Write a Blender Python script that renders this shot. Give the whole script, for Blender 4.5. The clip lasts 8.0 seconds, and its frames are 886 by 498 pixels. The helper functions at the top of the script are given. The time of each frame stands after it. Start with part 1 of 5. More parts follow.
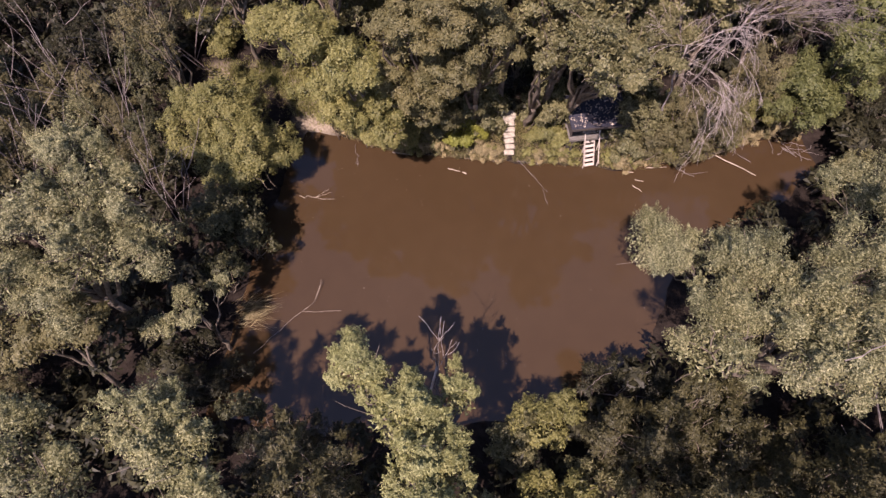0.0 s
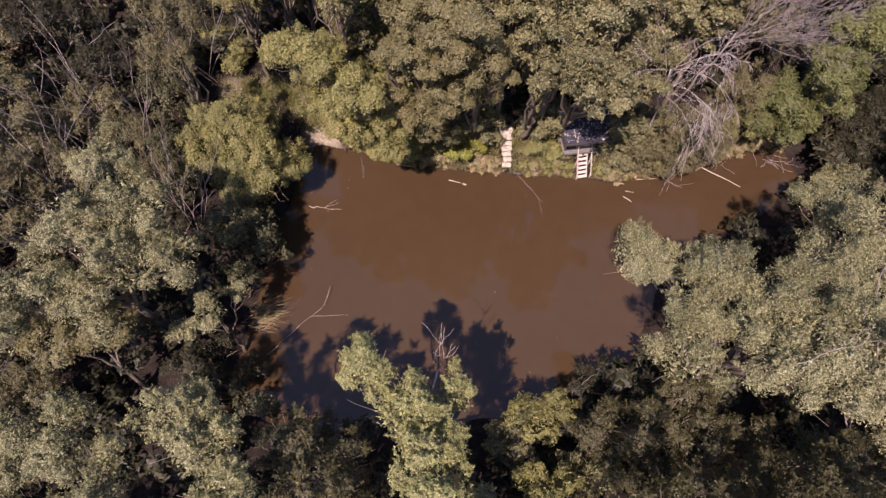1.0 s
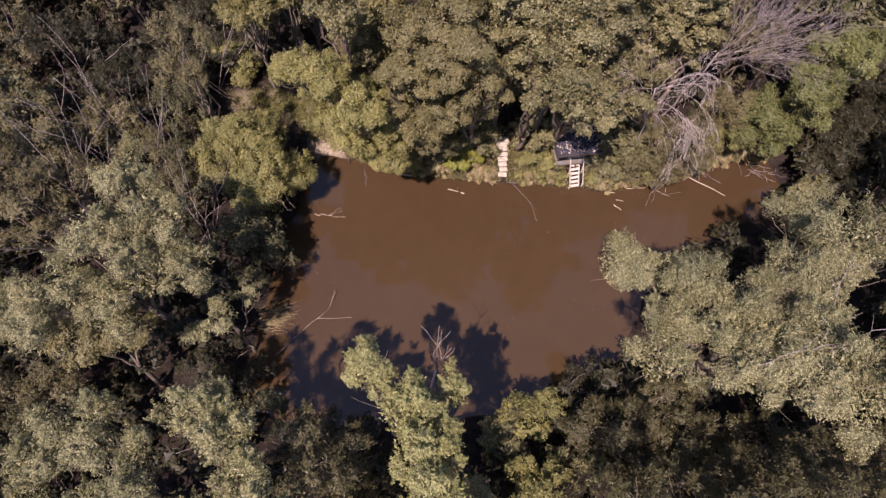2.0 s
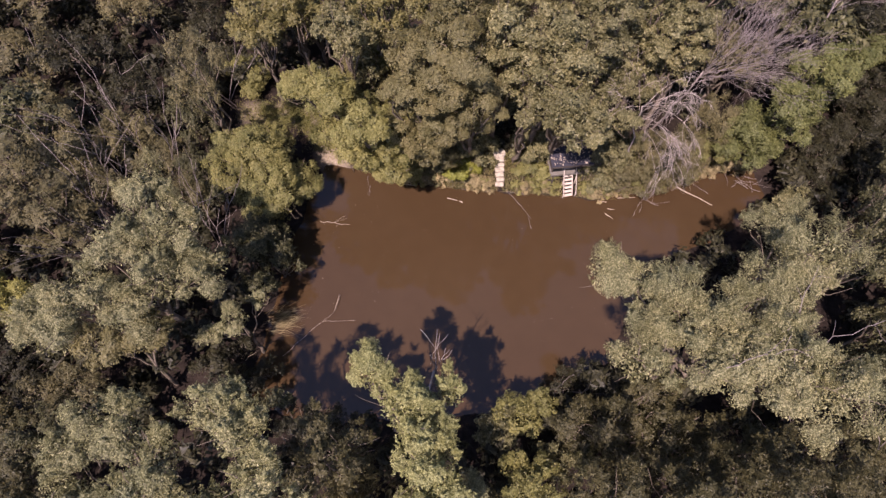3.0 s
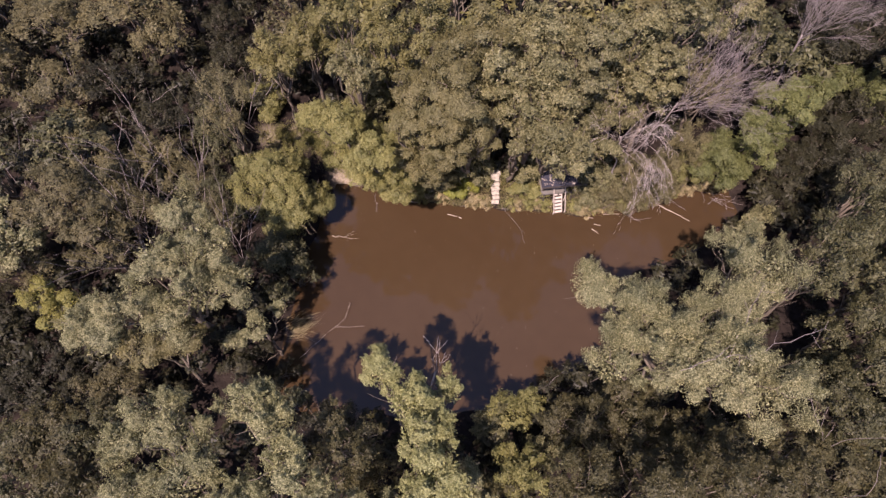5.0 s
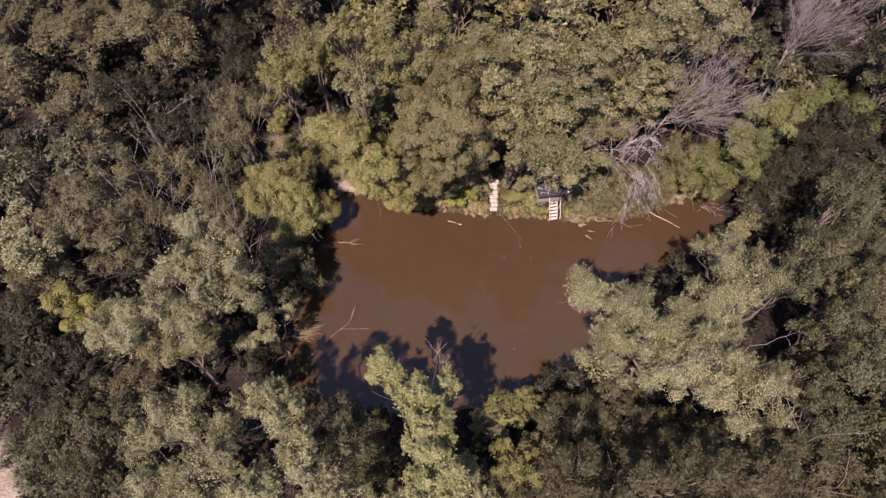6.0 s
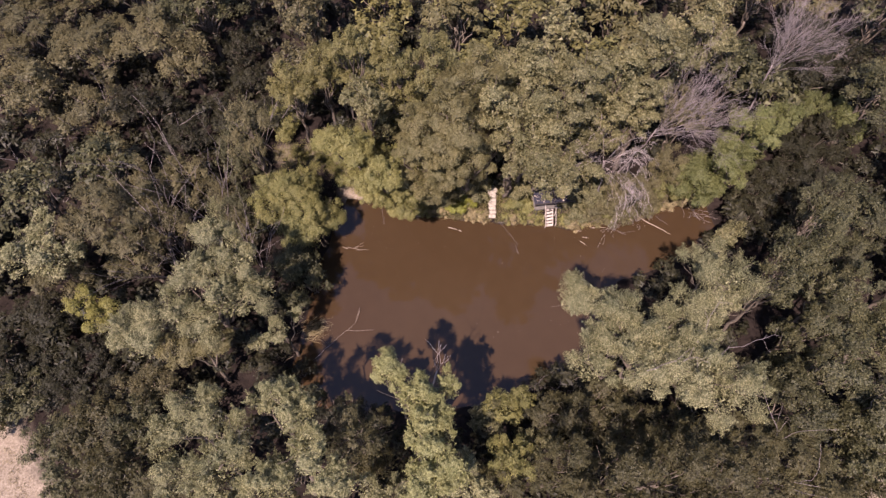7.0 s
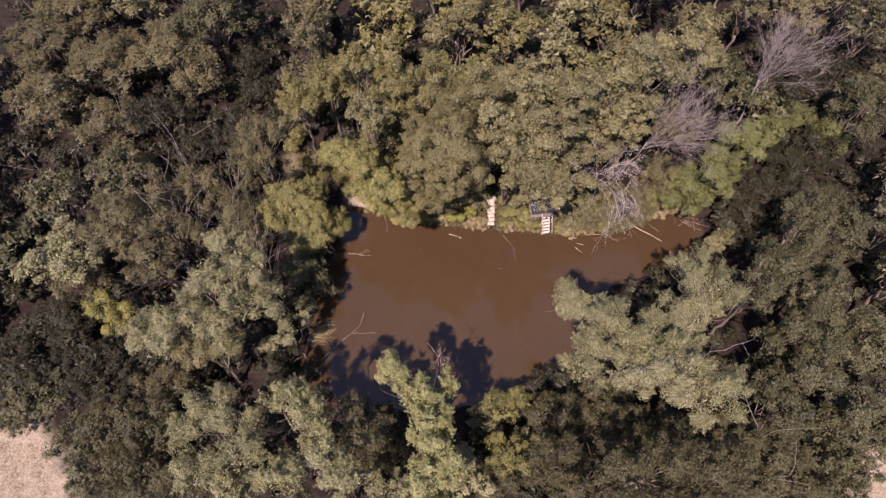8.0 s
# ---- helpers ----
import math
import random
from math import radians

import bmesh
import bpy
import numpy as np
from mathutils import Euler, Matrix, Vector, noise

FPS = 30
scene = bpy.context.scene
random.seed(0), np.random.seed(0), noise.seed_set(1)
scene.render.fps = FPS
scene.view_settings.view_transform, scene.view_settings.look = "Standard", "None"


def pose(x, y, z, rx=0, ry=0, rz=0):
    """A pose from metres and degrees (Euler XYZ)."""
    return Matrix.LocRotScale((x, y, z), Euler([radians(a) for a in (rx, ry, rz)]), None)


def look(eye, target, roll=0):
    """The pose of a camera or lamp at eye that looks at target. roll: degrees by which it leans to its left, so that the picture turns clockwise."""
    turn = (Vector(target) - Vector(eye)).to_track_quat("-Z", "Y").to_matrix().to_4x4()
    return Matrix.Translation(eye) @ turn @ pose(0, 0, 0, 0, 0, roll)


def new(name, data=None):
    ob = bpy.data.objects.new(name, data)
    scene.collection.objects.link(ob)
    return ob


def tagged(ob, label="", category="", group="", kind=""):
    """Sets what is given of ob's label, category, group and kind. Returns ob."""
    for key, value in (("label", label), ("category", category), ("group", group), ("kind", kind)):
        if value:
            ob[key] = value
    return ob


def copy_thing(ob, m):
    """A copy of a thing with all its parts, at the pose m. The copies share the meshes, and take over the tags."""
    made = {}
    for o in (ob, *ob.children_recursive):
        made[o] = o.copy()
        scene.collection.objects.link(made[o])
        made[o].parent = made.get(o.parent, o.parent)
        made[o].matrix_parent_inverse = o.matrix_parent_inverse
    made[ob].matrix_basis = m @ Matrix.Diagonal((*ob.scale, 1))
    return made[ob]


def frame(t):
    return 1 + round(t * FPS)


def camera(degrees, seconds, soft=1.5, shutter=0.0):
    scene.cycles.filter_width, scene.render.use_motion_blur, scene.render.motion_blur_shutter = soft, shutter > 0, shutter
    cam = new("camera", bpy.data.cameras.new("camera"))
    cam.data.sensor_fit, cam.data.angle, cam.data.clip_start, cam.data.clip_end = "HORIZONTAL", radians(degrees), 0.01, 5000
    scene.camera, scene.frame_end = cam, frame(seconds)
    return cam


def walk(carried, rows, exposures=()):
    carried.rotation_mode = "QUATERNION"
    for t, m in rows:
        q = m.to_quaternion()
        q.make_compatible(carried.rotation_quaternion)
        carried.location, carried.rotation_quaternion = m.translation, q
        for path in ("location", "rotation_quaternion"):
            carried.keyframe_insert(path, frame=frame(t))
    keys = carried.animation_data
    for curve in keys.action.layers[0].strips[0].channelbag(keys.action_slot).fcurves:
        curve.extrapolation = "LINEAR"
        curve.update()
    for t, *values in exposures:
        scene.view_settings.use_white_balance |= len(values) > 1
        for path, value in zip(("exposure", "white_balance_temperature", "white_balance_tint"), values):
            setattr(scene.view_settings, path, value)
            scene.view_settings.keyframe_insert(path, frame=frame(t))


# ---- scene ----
# BEGIN WALK
cam = camera(73.0, 8.0, soft=1.45)
# seconds, eye, yaw, pitch, roll
ROWS = [
    (0.0, 0.001, -18.004, 30.000, 0.030, -61.573, 1.194),
    (0.5, 0.003, -18.269, 31.048, 0.215, -61.644, 1.066),
    (1.0, 0.025, -18.563, 32.182, 0.368, -61.703, 0.922),
    (1.5, 0.102, -18.857, 33.155, 0.525, -61.745, 0.803),
    (3.0, 0.386, -19.675, 36.061, 1.071, -61.749, 0.603),
    (3.5, 0.416, -19.990, 37.064, 1.225, -61.748, 0.515),
    (4.0, 0.471, -20.237, 38.109, 1.343, -61.727, 0.404),
    (4.5, 0.508, -20.539, 39.117, 1.461, -61.713, 0.300),
    (6.0, 0.610, -21.487, 42.224, 1.839, -61.704, 0.012),
    (6.5, 0.657, -21.832, 43.298, 1.984, -61.708, -0.090),
    (7.0, 0.700, -22.153, 44.424, 2.152, -61.713, -0.194),
    (7.5, 0.764, -22.453, 45.516, 2.328, -61.730, -0.303),
    (8.0, 0.817, -22.711, 46.641, 2.519, -61.743, -0.402),
]
walk(cam, [(t, pose(x, y, z, 90 + pitch, 0, yaw) @ pose(0, 0, 0, 0, 0, roll)) for t, x, y, z, yaw, pitch, roll in ROWS],
     exposures=[(0.0, 1.29, 6850, 36), (8.0, 1.29, 6850, 36)])
# END WALK

# ---- light ----
SUN_DIR = Vector((-0.29, -0.57, 1.0)).normalized()
world = bpy.data.worlds.new("sky")
scene.world = world
world.use_nodes = True
wn = world.node_tree.nodes
sky = wn.new("ShaderNodeTexSky")
sky.sky_type, sky.sun_disc = "NISHITA", False
sky.dust_density, sky.ozone_density = 0.4, 2.2
sky.sun_elevation, sky.sun_rotation = math.asin(SUN_DIR.z), math.atan2(SUN_DIR.x, SUN_DIR.y)
world.node_tree.links.new(sky.outputs[0], wn["Background"].inputs[0])
wn["Background"].inputs[1].default_value = 0.092
sun = new("sun", bpy.data.lights.new("sun", "SUN"))
sun.data.energy, sun.data.angle, sun.data.color = 4.6, radians(0.53), (1.0, 0.93, 0.84)
sun.matrix_world = look(SUN_DIR * 120, (0, 0, 0))


# ---- materials ----
def material(name, rough=0.8, spec=0.3):
    m = bpy.data.materials.new(name)
    m.use_nodes = True
    b = m.node_tree.nodes["Principled BSDF"]
    b.inputs["Roughness"].default_value = rough
    b.inputs["Specular IOR Level"].default_value = spec
    return m, m.node_tree, b


def node(tree, kind, **inputs):
    n = tree.nodes.new(kind)
    for k, v in inputs.items():
        n.inputs[k.replace("_", " ")].default_value = v
    return n


def ramp(tree, source, stops):
    r = tree.nodes.new("ShaderNodeValToRGB")
    e = r.color_ramp.elements
    while len(e) < len(stops):
        e.new(0.5)
    for item, (at, colour) in zip(e, stops):
        item.position, item.color = at, (*colour, 1)
    tree.links.new(source, r.inputs[0])
    return r.outputs[0]


def mix(tree, fac, a, b, blend="MIX"):
    n = tree.nodes.new("ShaderNodeMix")
    n.data_type, n.blend_type = "RGBA", blend
    for sock, v in ((n.inputs[0], fac), (n.inputs[6], a), (n.inputs[7], b)):
        if isinstance(v, (int, float)):
            sock.default_value = v
        elif isinstance(v, tuple):
            sock.default_value = (*v, 1)
        else:
            tree.links.new(v, sock)
    return n.outputs[2]


def noise_fac(tree, scale, detail=4.0, coords="Object"):
    tc = tree.nodes.new("ShaderNodeTexCoord")
    n = node(tree, "ShaderNodeTexNoise", Scale=scale, Detail=detail)
    tree.links.new(tc.outputs[coords], n.inputs["Vector"])
    return n.outputs["Fac"]


def bump(tree, shader, height, strength, distance):
    b = node(tree, "ShaderNodeBump", Strength=strength, Distance=distance)
    tree.links.new(height, b.inputs["Height"])
    tree.links.new(b.outputs[0], shader.inputs["Normal"])


def leaf_material(name, dark, mid, pale, glow=0.34, rough=0.52):
    """Leaves: each one its own shade, each tree a little lighter or darker, some light passing through."""
    m, t, b = material(name, rough, 0.28)
    geo = t.nodes.new("ShaderNodeNewGeometry")
    colour = ramp(t, geo.outputs["Random Per Island"], ((0.0, dark), (0.5, mid), (1.0, pale)))
    info = t.nodes.new("ShaderNodeObjectInfo")
    shade = ramp(t, info.outputs["Random"], ((0.0, (0.84, 0.84, 0.82)), (1.0, (1.15, 1.14, 1.1))))
    colour = mix(t, 1.0, colour, shade, "MULTIPLY")
    patch = ramp(t, noise_fac(t, 0.55, 3.0), ((0.3, (0.885, 0.9, 0.885)), (0.7, (1.145, 1.08, 0.985))))
    colour = mix(t, 1.0, colour, patch, "MULTIPLY")
    t.links.new(colour, b.inputs["Base Color"])
    trans = t.nodes.new("ShaderNodeBsdfTranslucent")
    t.links.new(colour, trans.inputs["Color"])
    mx = t.nodes.new("ShaderNodeMixShader")
    mx.inputs[0].default_value = glow
    t.links.new(b.outputs[0], mx.inputs[1])
    t.links.new(trans.outputs[0], mx.inputs[2])
    t.links.new(mx.outputs[0], t.nodes["Material Output"].inputs[0])
    return m


LEAF = {
    "silver": leaf_material("leaf_silver", (0.062, 0.067, 0.03), (0.137, 0.14, 0.07), (0.36, 0.352, 0.21)),
    "sage": leaf_material("leaf_sage", (0.052, 0.057, 0.025), (0.113, 0.117, 0.055), (0.29, 0.287, 0.165)),
    "poplar": leaf_material("leaf_poplar", (0.084, 0.092, 0.036), (0.162, 0.172, 0.072), (0.32, 0.325, 0.16)),
    "lime": leaf_material("leaf_lime", (0.104, 0.106, 0.037), (0.160, 0.158, 0.058), (0.24, 0.231, 0.098)),
    "bright": leaf_material("leaf_bright", (0.115, 0.13, 0.022), (0.165, 0.175, 0.036), (0.22, 0.225, 0.06)),
    "fern": leaf_material("leaf_fern", (0.062, 0.074, 0.026), (0.106, 0.12, 0.044), (0.175, 0.186, 0.078)),
    "olive": leaf_material("leaf_olive", (0.082, 0.078, 0.035), (0.122, 0.114, 0.053), (0.172, 0.158, 0.08)),
    "leafy": leaf_material("leaf_broad", (0.06, 0.061, 0.028), (0.116, 0.114, 0.055), (0.235, 0.224, 0.128)),
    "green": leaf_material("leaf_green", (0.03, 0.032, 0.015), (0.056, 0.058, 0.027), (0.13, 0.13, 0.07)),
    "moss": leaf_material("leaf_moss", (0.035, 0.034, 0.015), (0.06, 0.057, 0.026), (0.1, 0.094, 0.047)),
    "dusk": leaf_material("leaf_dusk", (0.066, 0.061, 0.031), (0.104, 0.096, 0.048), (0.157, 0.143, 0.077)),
    # near-black brush leaves: shade of gaps and banks put into the colour
    "shade_brush": leaf_material("leaf_shade_brush", (0.015, 0.016, 0.008), (0.025, 0.025, 0.013), (0.05, 0.049, 0.027)),
    "gold": leaf_material("leaf_gold", (0.076, 0.073, 0.028), (0.125, 0.119, 0.046), (0.195, 0.182, 0.08)),
    "yellow": leaf_material("leaf_yellow", (0.118, 0.12, 0.034), (0.178, 0.174, 0.05), (0.255, 0.24, 0.08)),
    "straw": leaf_material("dry_grass", (0.15, 0.125, 0.065), (0.22, 0.185, 0.105), (0.31, 0.26, 0.16), 0.15, 0.7),
}


def bark_material(name, dark, pale):
    m, t, b = material(name, 0.85, 0.2)
    f = noise_fac(t, 6.0, 6.0)
    t.links.new(ramp(t, f, ((0.3, dark), (0.7, pale))), b.inputs["Base Color"])
    bump(t, b, f, 0.6, 0.03)
    return m


BARK = bark_material("bark", (0.07, 0.055, 0.042), (0.17, 0.14, 0.11))
DEAD = bark_material("dead_bark", (0.13, 0.108, 0.103), (0.235, 0.2, 0.19))
PALE_BARK = bark_material("pale_dead_bark", (0.24, 0.2, 0.185), (0.42, 0.365, 0.335))
BLEACHED = bark_material("bleached_wood", (0.25, 0.2, 0.155), (0.42, 0.35, 0.28))


def water_material():
    m, t, b = material("muddy_water", 0.05, 0.8)
    b.inputs["IOR"].default_value = 1.333
    big = ramp(t, noise_fac(t, 0.11, 3.0), ((0.15, (0.0365, 0.0217, 0.0105)), (0.85, (0.0436, 0.0273, 0.0146))))
    small = ramp(t, noise_fac(t, 0.9, 4.0), ((0.2, (0.95, 0.945, 0.945)), (0.8, (1.05, 1.04, 1.03))))
    t.links.new(mix(t, 1.0, big, small, "MULTIPLY"), b.inputs["Base Color"])
    bump(t, b, noise_fac(t, 2.2, 3.0), 0.04, 0.02)
    return m


def ground_material():
    """Leaf litter and dark earth in the wood, darkened to pass for shade in gaps; dry stubble on the open field round
    it.
    """
    m, t, b = material("ground", 0.95, 0.1)
    # litter tone includes the purplish dark of shaded gaps
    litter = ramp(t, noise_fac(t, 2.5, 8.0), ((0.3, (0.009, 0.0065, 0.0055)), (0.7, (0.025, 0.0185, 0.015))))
    field = ramp(t, noise_fac(t, 7.0, 10.0), ((0.28, (0.125, 0.098, 0.07)), (0.72, (0.275, 0.228, 0.172))))
    tc = t.nodes.new("ShaderNodeTexCoord")
    off = node(t, "ShaderNodeVectorMath")
    off.operation = "DISTANCE"
    off.inputs[1].default_value = (0.0, 6.0, 0.0)
    t.links.new(tc.outputs["Object"], off.inputs[0])
    wob = node(t, "ShaderNodeMath")
    wob.operation = "MULTIPLY_ADD"
    wob.inputs[1].default_value = 4.0
    t.links.new(noise_fac(t, 0.4, 4.0), wob.inputs[0])
    t.links.new(off.outputs["Value"], wob.inputs[2])
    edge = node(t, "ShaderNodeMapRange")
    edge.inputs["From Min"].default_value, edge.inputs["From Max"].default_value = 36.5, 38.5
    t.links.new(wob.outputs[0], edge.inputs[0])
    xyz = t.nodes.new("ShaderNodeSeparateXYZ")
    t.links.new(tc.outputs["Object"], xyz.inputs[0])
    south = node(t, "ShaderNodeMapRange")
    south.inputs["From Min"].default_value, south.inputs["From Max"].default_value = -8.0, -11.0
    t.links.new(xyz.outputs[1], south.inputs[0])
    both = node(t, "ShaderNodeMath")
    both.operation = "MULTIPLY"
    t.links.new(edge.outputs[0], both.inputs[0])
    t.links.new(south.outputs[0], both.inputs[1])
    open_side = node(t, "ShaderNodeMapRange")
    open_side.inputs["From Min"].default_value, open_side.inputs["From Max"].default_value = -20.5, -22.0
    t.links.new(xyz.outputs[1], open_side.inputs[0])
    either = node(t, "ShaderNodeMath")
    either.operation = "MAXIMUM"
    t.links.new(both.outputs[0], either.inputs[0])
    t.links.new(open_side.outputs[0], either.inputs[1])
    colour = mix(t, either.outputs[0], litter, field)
    # bare mud and dry grass where the bank and the path to it are trodden
    for spot, reach in (((-8.0, 7.3, 0.3), 1.9), ((-9.2, 9.2, 0.5), 1.5), ((-10.4, 10.4, 0.5), 1.5), ((-12.4, 10.8, 0.5), 1.5), ((-14.7, 10.8, 0.5), 1.5)):
        near = node(t, "ShaderNodeVectorMath")
        near.operation = "DISTANCE"
        near.inputs[1].default_value = spot
        t.links.new(tc.outputs["Object"], near.inputs[0])
        mud = node(t, "ShaderNodeMapRange")
        mud.inputs["From Min"].default_value, mud.inputs["From Max"].default_value = reach, reach - 1.2
        t.links.new(near.outputs["Value"], mud.inputs[0])
        colour = mix(t, mud.outputs[0], colour, field)
    t.links.new(colour, b.inputs["Base Color"])
    bump(t, b, noise_fac(t, 9.0, 8.0), 0.8, 0.06)
    return m


WATER, GROUND = water_material(), ground_material()


# ---- mesh helpers ----
def mesh_object(name, verts, faces, mat, parent=None, label="", smooth=False):
    me = bpy.data.meshes.new(name)
    me.from_pydata(verts, [], faces)
    me.materials.append(mat)
    if smooth:
        me.polygons.foreach_set("use_smooth", [True] * len(me.polygons))
    me.update()
    ob = new(name, me)
    ob.parent = parent
    if label:
        tagged(ob, label)
    return ob


def fast_mesh(name, verts, corners):
    """A mesh of faces that share no vertex, `corners` of them each."""
    me = bpy.data.meshes.new(name)
    n = len(verts)
    me.vertices.add(n)
    me.vertices.foreach_set("co", np.ascontiguousarray(verts, np.float32).ravel())
    me.loops.add(n)
    me.loops.foreach_set("vertex_index", np.arange(n, dtype=np.int32))
    me.polygons.add(n // corners)
    me.polygons.foreach_set("loop_start", np.arange(0, n, corners, dtype=np.int32))
    me.update(calc_edges=True)
    return me


def part(name, bm, mat, parent, label=""):
    me = bpy.data.meshes.new(name)
    bm.to_mesh(me)
    bm.free()
    me.materials.append(mat)
    ob = new(name, me)
    ob.parent = parent
    if label:
        tagged(ob, label)
    return ob


def thing(name, x, y, z, label, category, group="", turn=0.0):
    ob = new(name)
    ob.empty_display_size = 0.3
    ob.matrix_world = pose(x, y, z, 0, 0, turn)
    return tagged(ob, label, category, group)


def unit(v):
    return v / np.maximum(np.linalg.norm(v, axis=-1, keepdims=True), 1e-9)


class Tubes:
    """Collects tapered tubes along polylines into one mesh."""

    def __init__(self, sides=5):
        self.v, self.f, self.sides = [], [], sides

    def add(self, points, r0, r1, power=1.0):
        pts = np.array(points, float)
        n, k = len(pts), self.sides
        tang = unit(np.gradient(pts, axis=0))
        ref = np.array([0.31, 0.17, 0.93]) if abs(tang[0] @ [0.31, 0.17, 0.93]) < 0.9 else np.array([1.0, 0, 0])
        a = unit(np.cross(tang, ref))
        b = np.cross(tang, a)
        rad = r1 + (r0 - r1) * (1 - np.linspace(0, 1, n)) ** power
        ang = np.arange(k) * 2 * np.pi / k
        ring = pts[:, None] + rad[:, None, None] * (np.cos(ang)[None, :, None] * a[:, None] + np.sin(ang)[None, :, None] * b[:, None])
        base = len(self.v)
        self.v += ring.reshape(-1, 3).tolist()
        for i in range(n - 1):
            for j in range(k):
                p, q = base + i * k + j, base + i * k + (j + 1) % k
                self.f.append((p, q, q + k, p + k))
        self.f.append(tuple(base + (n - 1) * k + j for j in range(k)))
        self.f.append(tuple(base + j for j in reversed(range(k))))

    def make(self, name, mat, parent=None, label=""):
        return mesh_object(name, self.v, self.f, mat, parent, label, True)


def crooked(rng, a, b, n=6, sag=0.0, wobble=0.06):
    """A line of n points from a to b that wanders a little."""
    a, b = np.array(a, float), np.array(b, float)
    s = np.linspace(0, 1, n)[:, None]
    line = a + (b - a) * s
    line[:, 2] += sag * np.sin(np.pi * s[:, 0])
    length = np.linalg.norm(b - a)
    line[1:-1] += rng.normal(0, wobble * length / 3, (n - 2, 3))
    return line


def leaf_cloud(rng, lobes, leaf=0.13, slim=0.5, cover=1.1, clump=0.6, shoots=4, up=0.5, low=-0.2, fill=0.3, ragged=0.1, flat=1.0, reachy=1.0, dome=0.6, dense=0.6):
    """Leaves for lobes (x, y, z, radius, height radius): each lobe is set all over with boughs, each bough is a small dome of
    leaves with leafy shoots that stand out of it; darker, larger leaves fill the inside. Each leaf is one pointed blade.
    Leaves that would lie deep within a neighbouring lobe are left out."""
    out = []
    whole = np.array(lobes, float)
    for k, (x, y, z, r, rz) in enumerate(lobes):
        area = 2 * (1 - low) * math.pi * r * (0.5 * r + 0.5 * rz)
        c = min(clump, 0.4 * r)
        n = max(6, int(dense * area / (math.pi * c * c)))
        d = unit(rng.normal(0, 1, (n * 5, 3)))
        d = d[d[:, 2] > low][:n]
        n = len(d)
        centre = d * (rng.uniform(0.45, 0.72, n) + rng.normal(0, ragged, n).clip(-0.3, 0.2))[:, None] * [r, r, rz] + [x, y, z]
        size = c * rng.uniform(0.5, 1.2, n)
        total = int(cover * area / (0.5 * leaf * leaf * slim))
        # leaves on the bough's own dome
        own = rng.choice(n, int(total * dome), p=size ** 2 / (size ** 2).sum())
        v = unit(rng.normal(0, 1, (len(own), 3)) + 0.55 * d[own] + [0, 0, 0.6 * up])
        at = centre[own] + v * (size[own] * rng.uniform(0.5, 1.08, len(own)))[:, None] * [1, 1, flat]
        face = unit(0.5 * v + 0.45 * d[own] + [0, 0, up] + rng.normal(0, 0.36, (len(own), 3)))
        # leaves along its shoots
        twig = np.repeat(np.arange(n), shoots)
        way = unit(rng.normal(0, 0.5, (len(twig), 3)) + 0.6 * d[twig] + [0, 0, up])
        long = np.minimum(reachy * size[twig] * rng.uniform(0.8, 1.6, len(twig)), 0.55 * r)
        pick = rng.choice(len(twig), total - len(own), p=long / long.sum()) if shoots else np.zeros(0, int)
        s = rng.uniform(0.15, 1.0, (len(pick), 1))
        loose = rng.normal(0, 0.17, (len(pick), 3)) * size[twig[pick], None] * (1.3 - s)
        tip = centre[twig[pick]] + (way[pick] * long[pick, None] * s + loose) * [1, 1, 0.5 + 0.5 * flat]
        turn = unit(0.45 * way[pick] + 0.4 * d[twig[pick]] + [0, 0, up] + unit(loose) * 0.4 + rng.normal(0, 0.36, (len(pick), 3)))
        inner = max(1.5 * leaf, 0.19)
        n_in = int(0.75 * fill * area / (0.5 * inner ** 2 * 0.6))
        deep = unit(rng.normal(0, 1, (n_in, 3))) * rng.uniform(0.25, 0.64, (n_in, 1)) * [r, r, rz] + [x, y, z]
        place = np.concatenate([at, tip, deep])
        facing = np.concatenate([face, turn, unit(rng.normal(0, 1, (n_in, 3)) + [0, 0, 0.6])])
        scale = np.concatenate([leaf * rng.uniform(0.65, 1.4, len(at) + len(tip)), np.full(n_in, inner)])
        if len(lobes) > 1 and len(lobes) < 30:
            rest = np.delete(whole, k, 0)
            near = (((place[:, None] - rest[None, :, :3]) / rest[None, :, [3, 3, 4]]) ** 2).sum(-1).min(1)
            keep = near > 0.3
            place, facing, scale = place[keep], facing[keep], scale[keep]
        out.append((place, facing, scale))
    at, face, scale = (np.concatenate(c) for c in zip(*out))
    along = unit(np.cross(face, rng.normal(0, 1, face.shape)))
    side = np.cross(face, along)
    l, w = along * scale[:, None], side * scale[:, None] * slim
    skew = rng.uniform(-0.3, 0.3, (len(at), 1))
    return np.stack([at - 0.45 * l + (skew - 0.5) * w, at - 0.3 * l + (skew + 0.5) * w, at + 0.55 * l], 1).reshape(-1, 3)


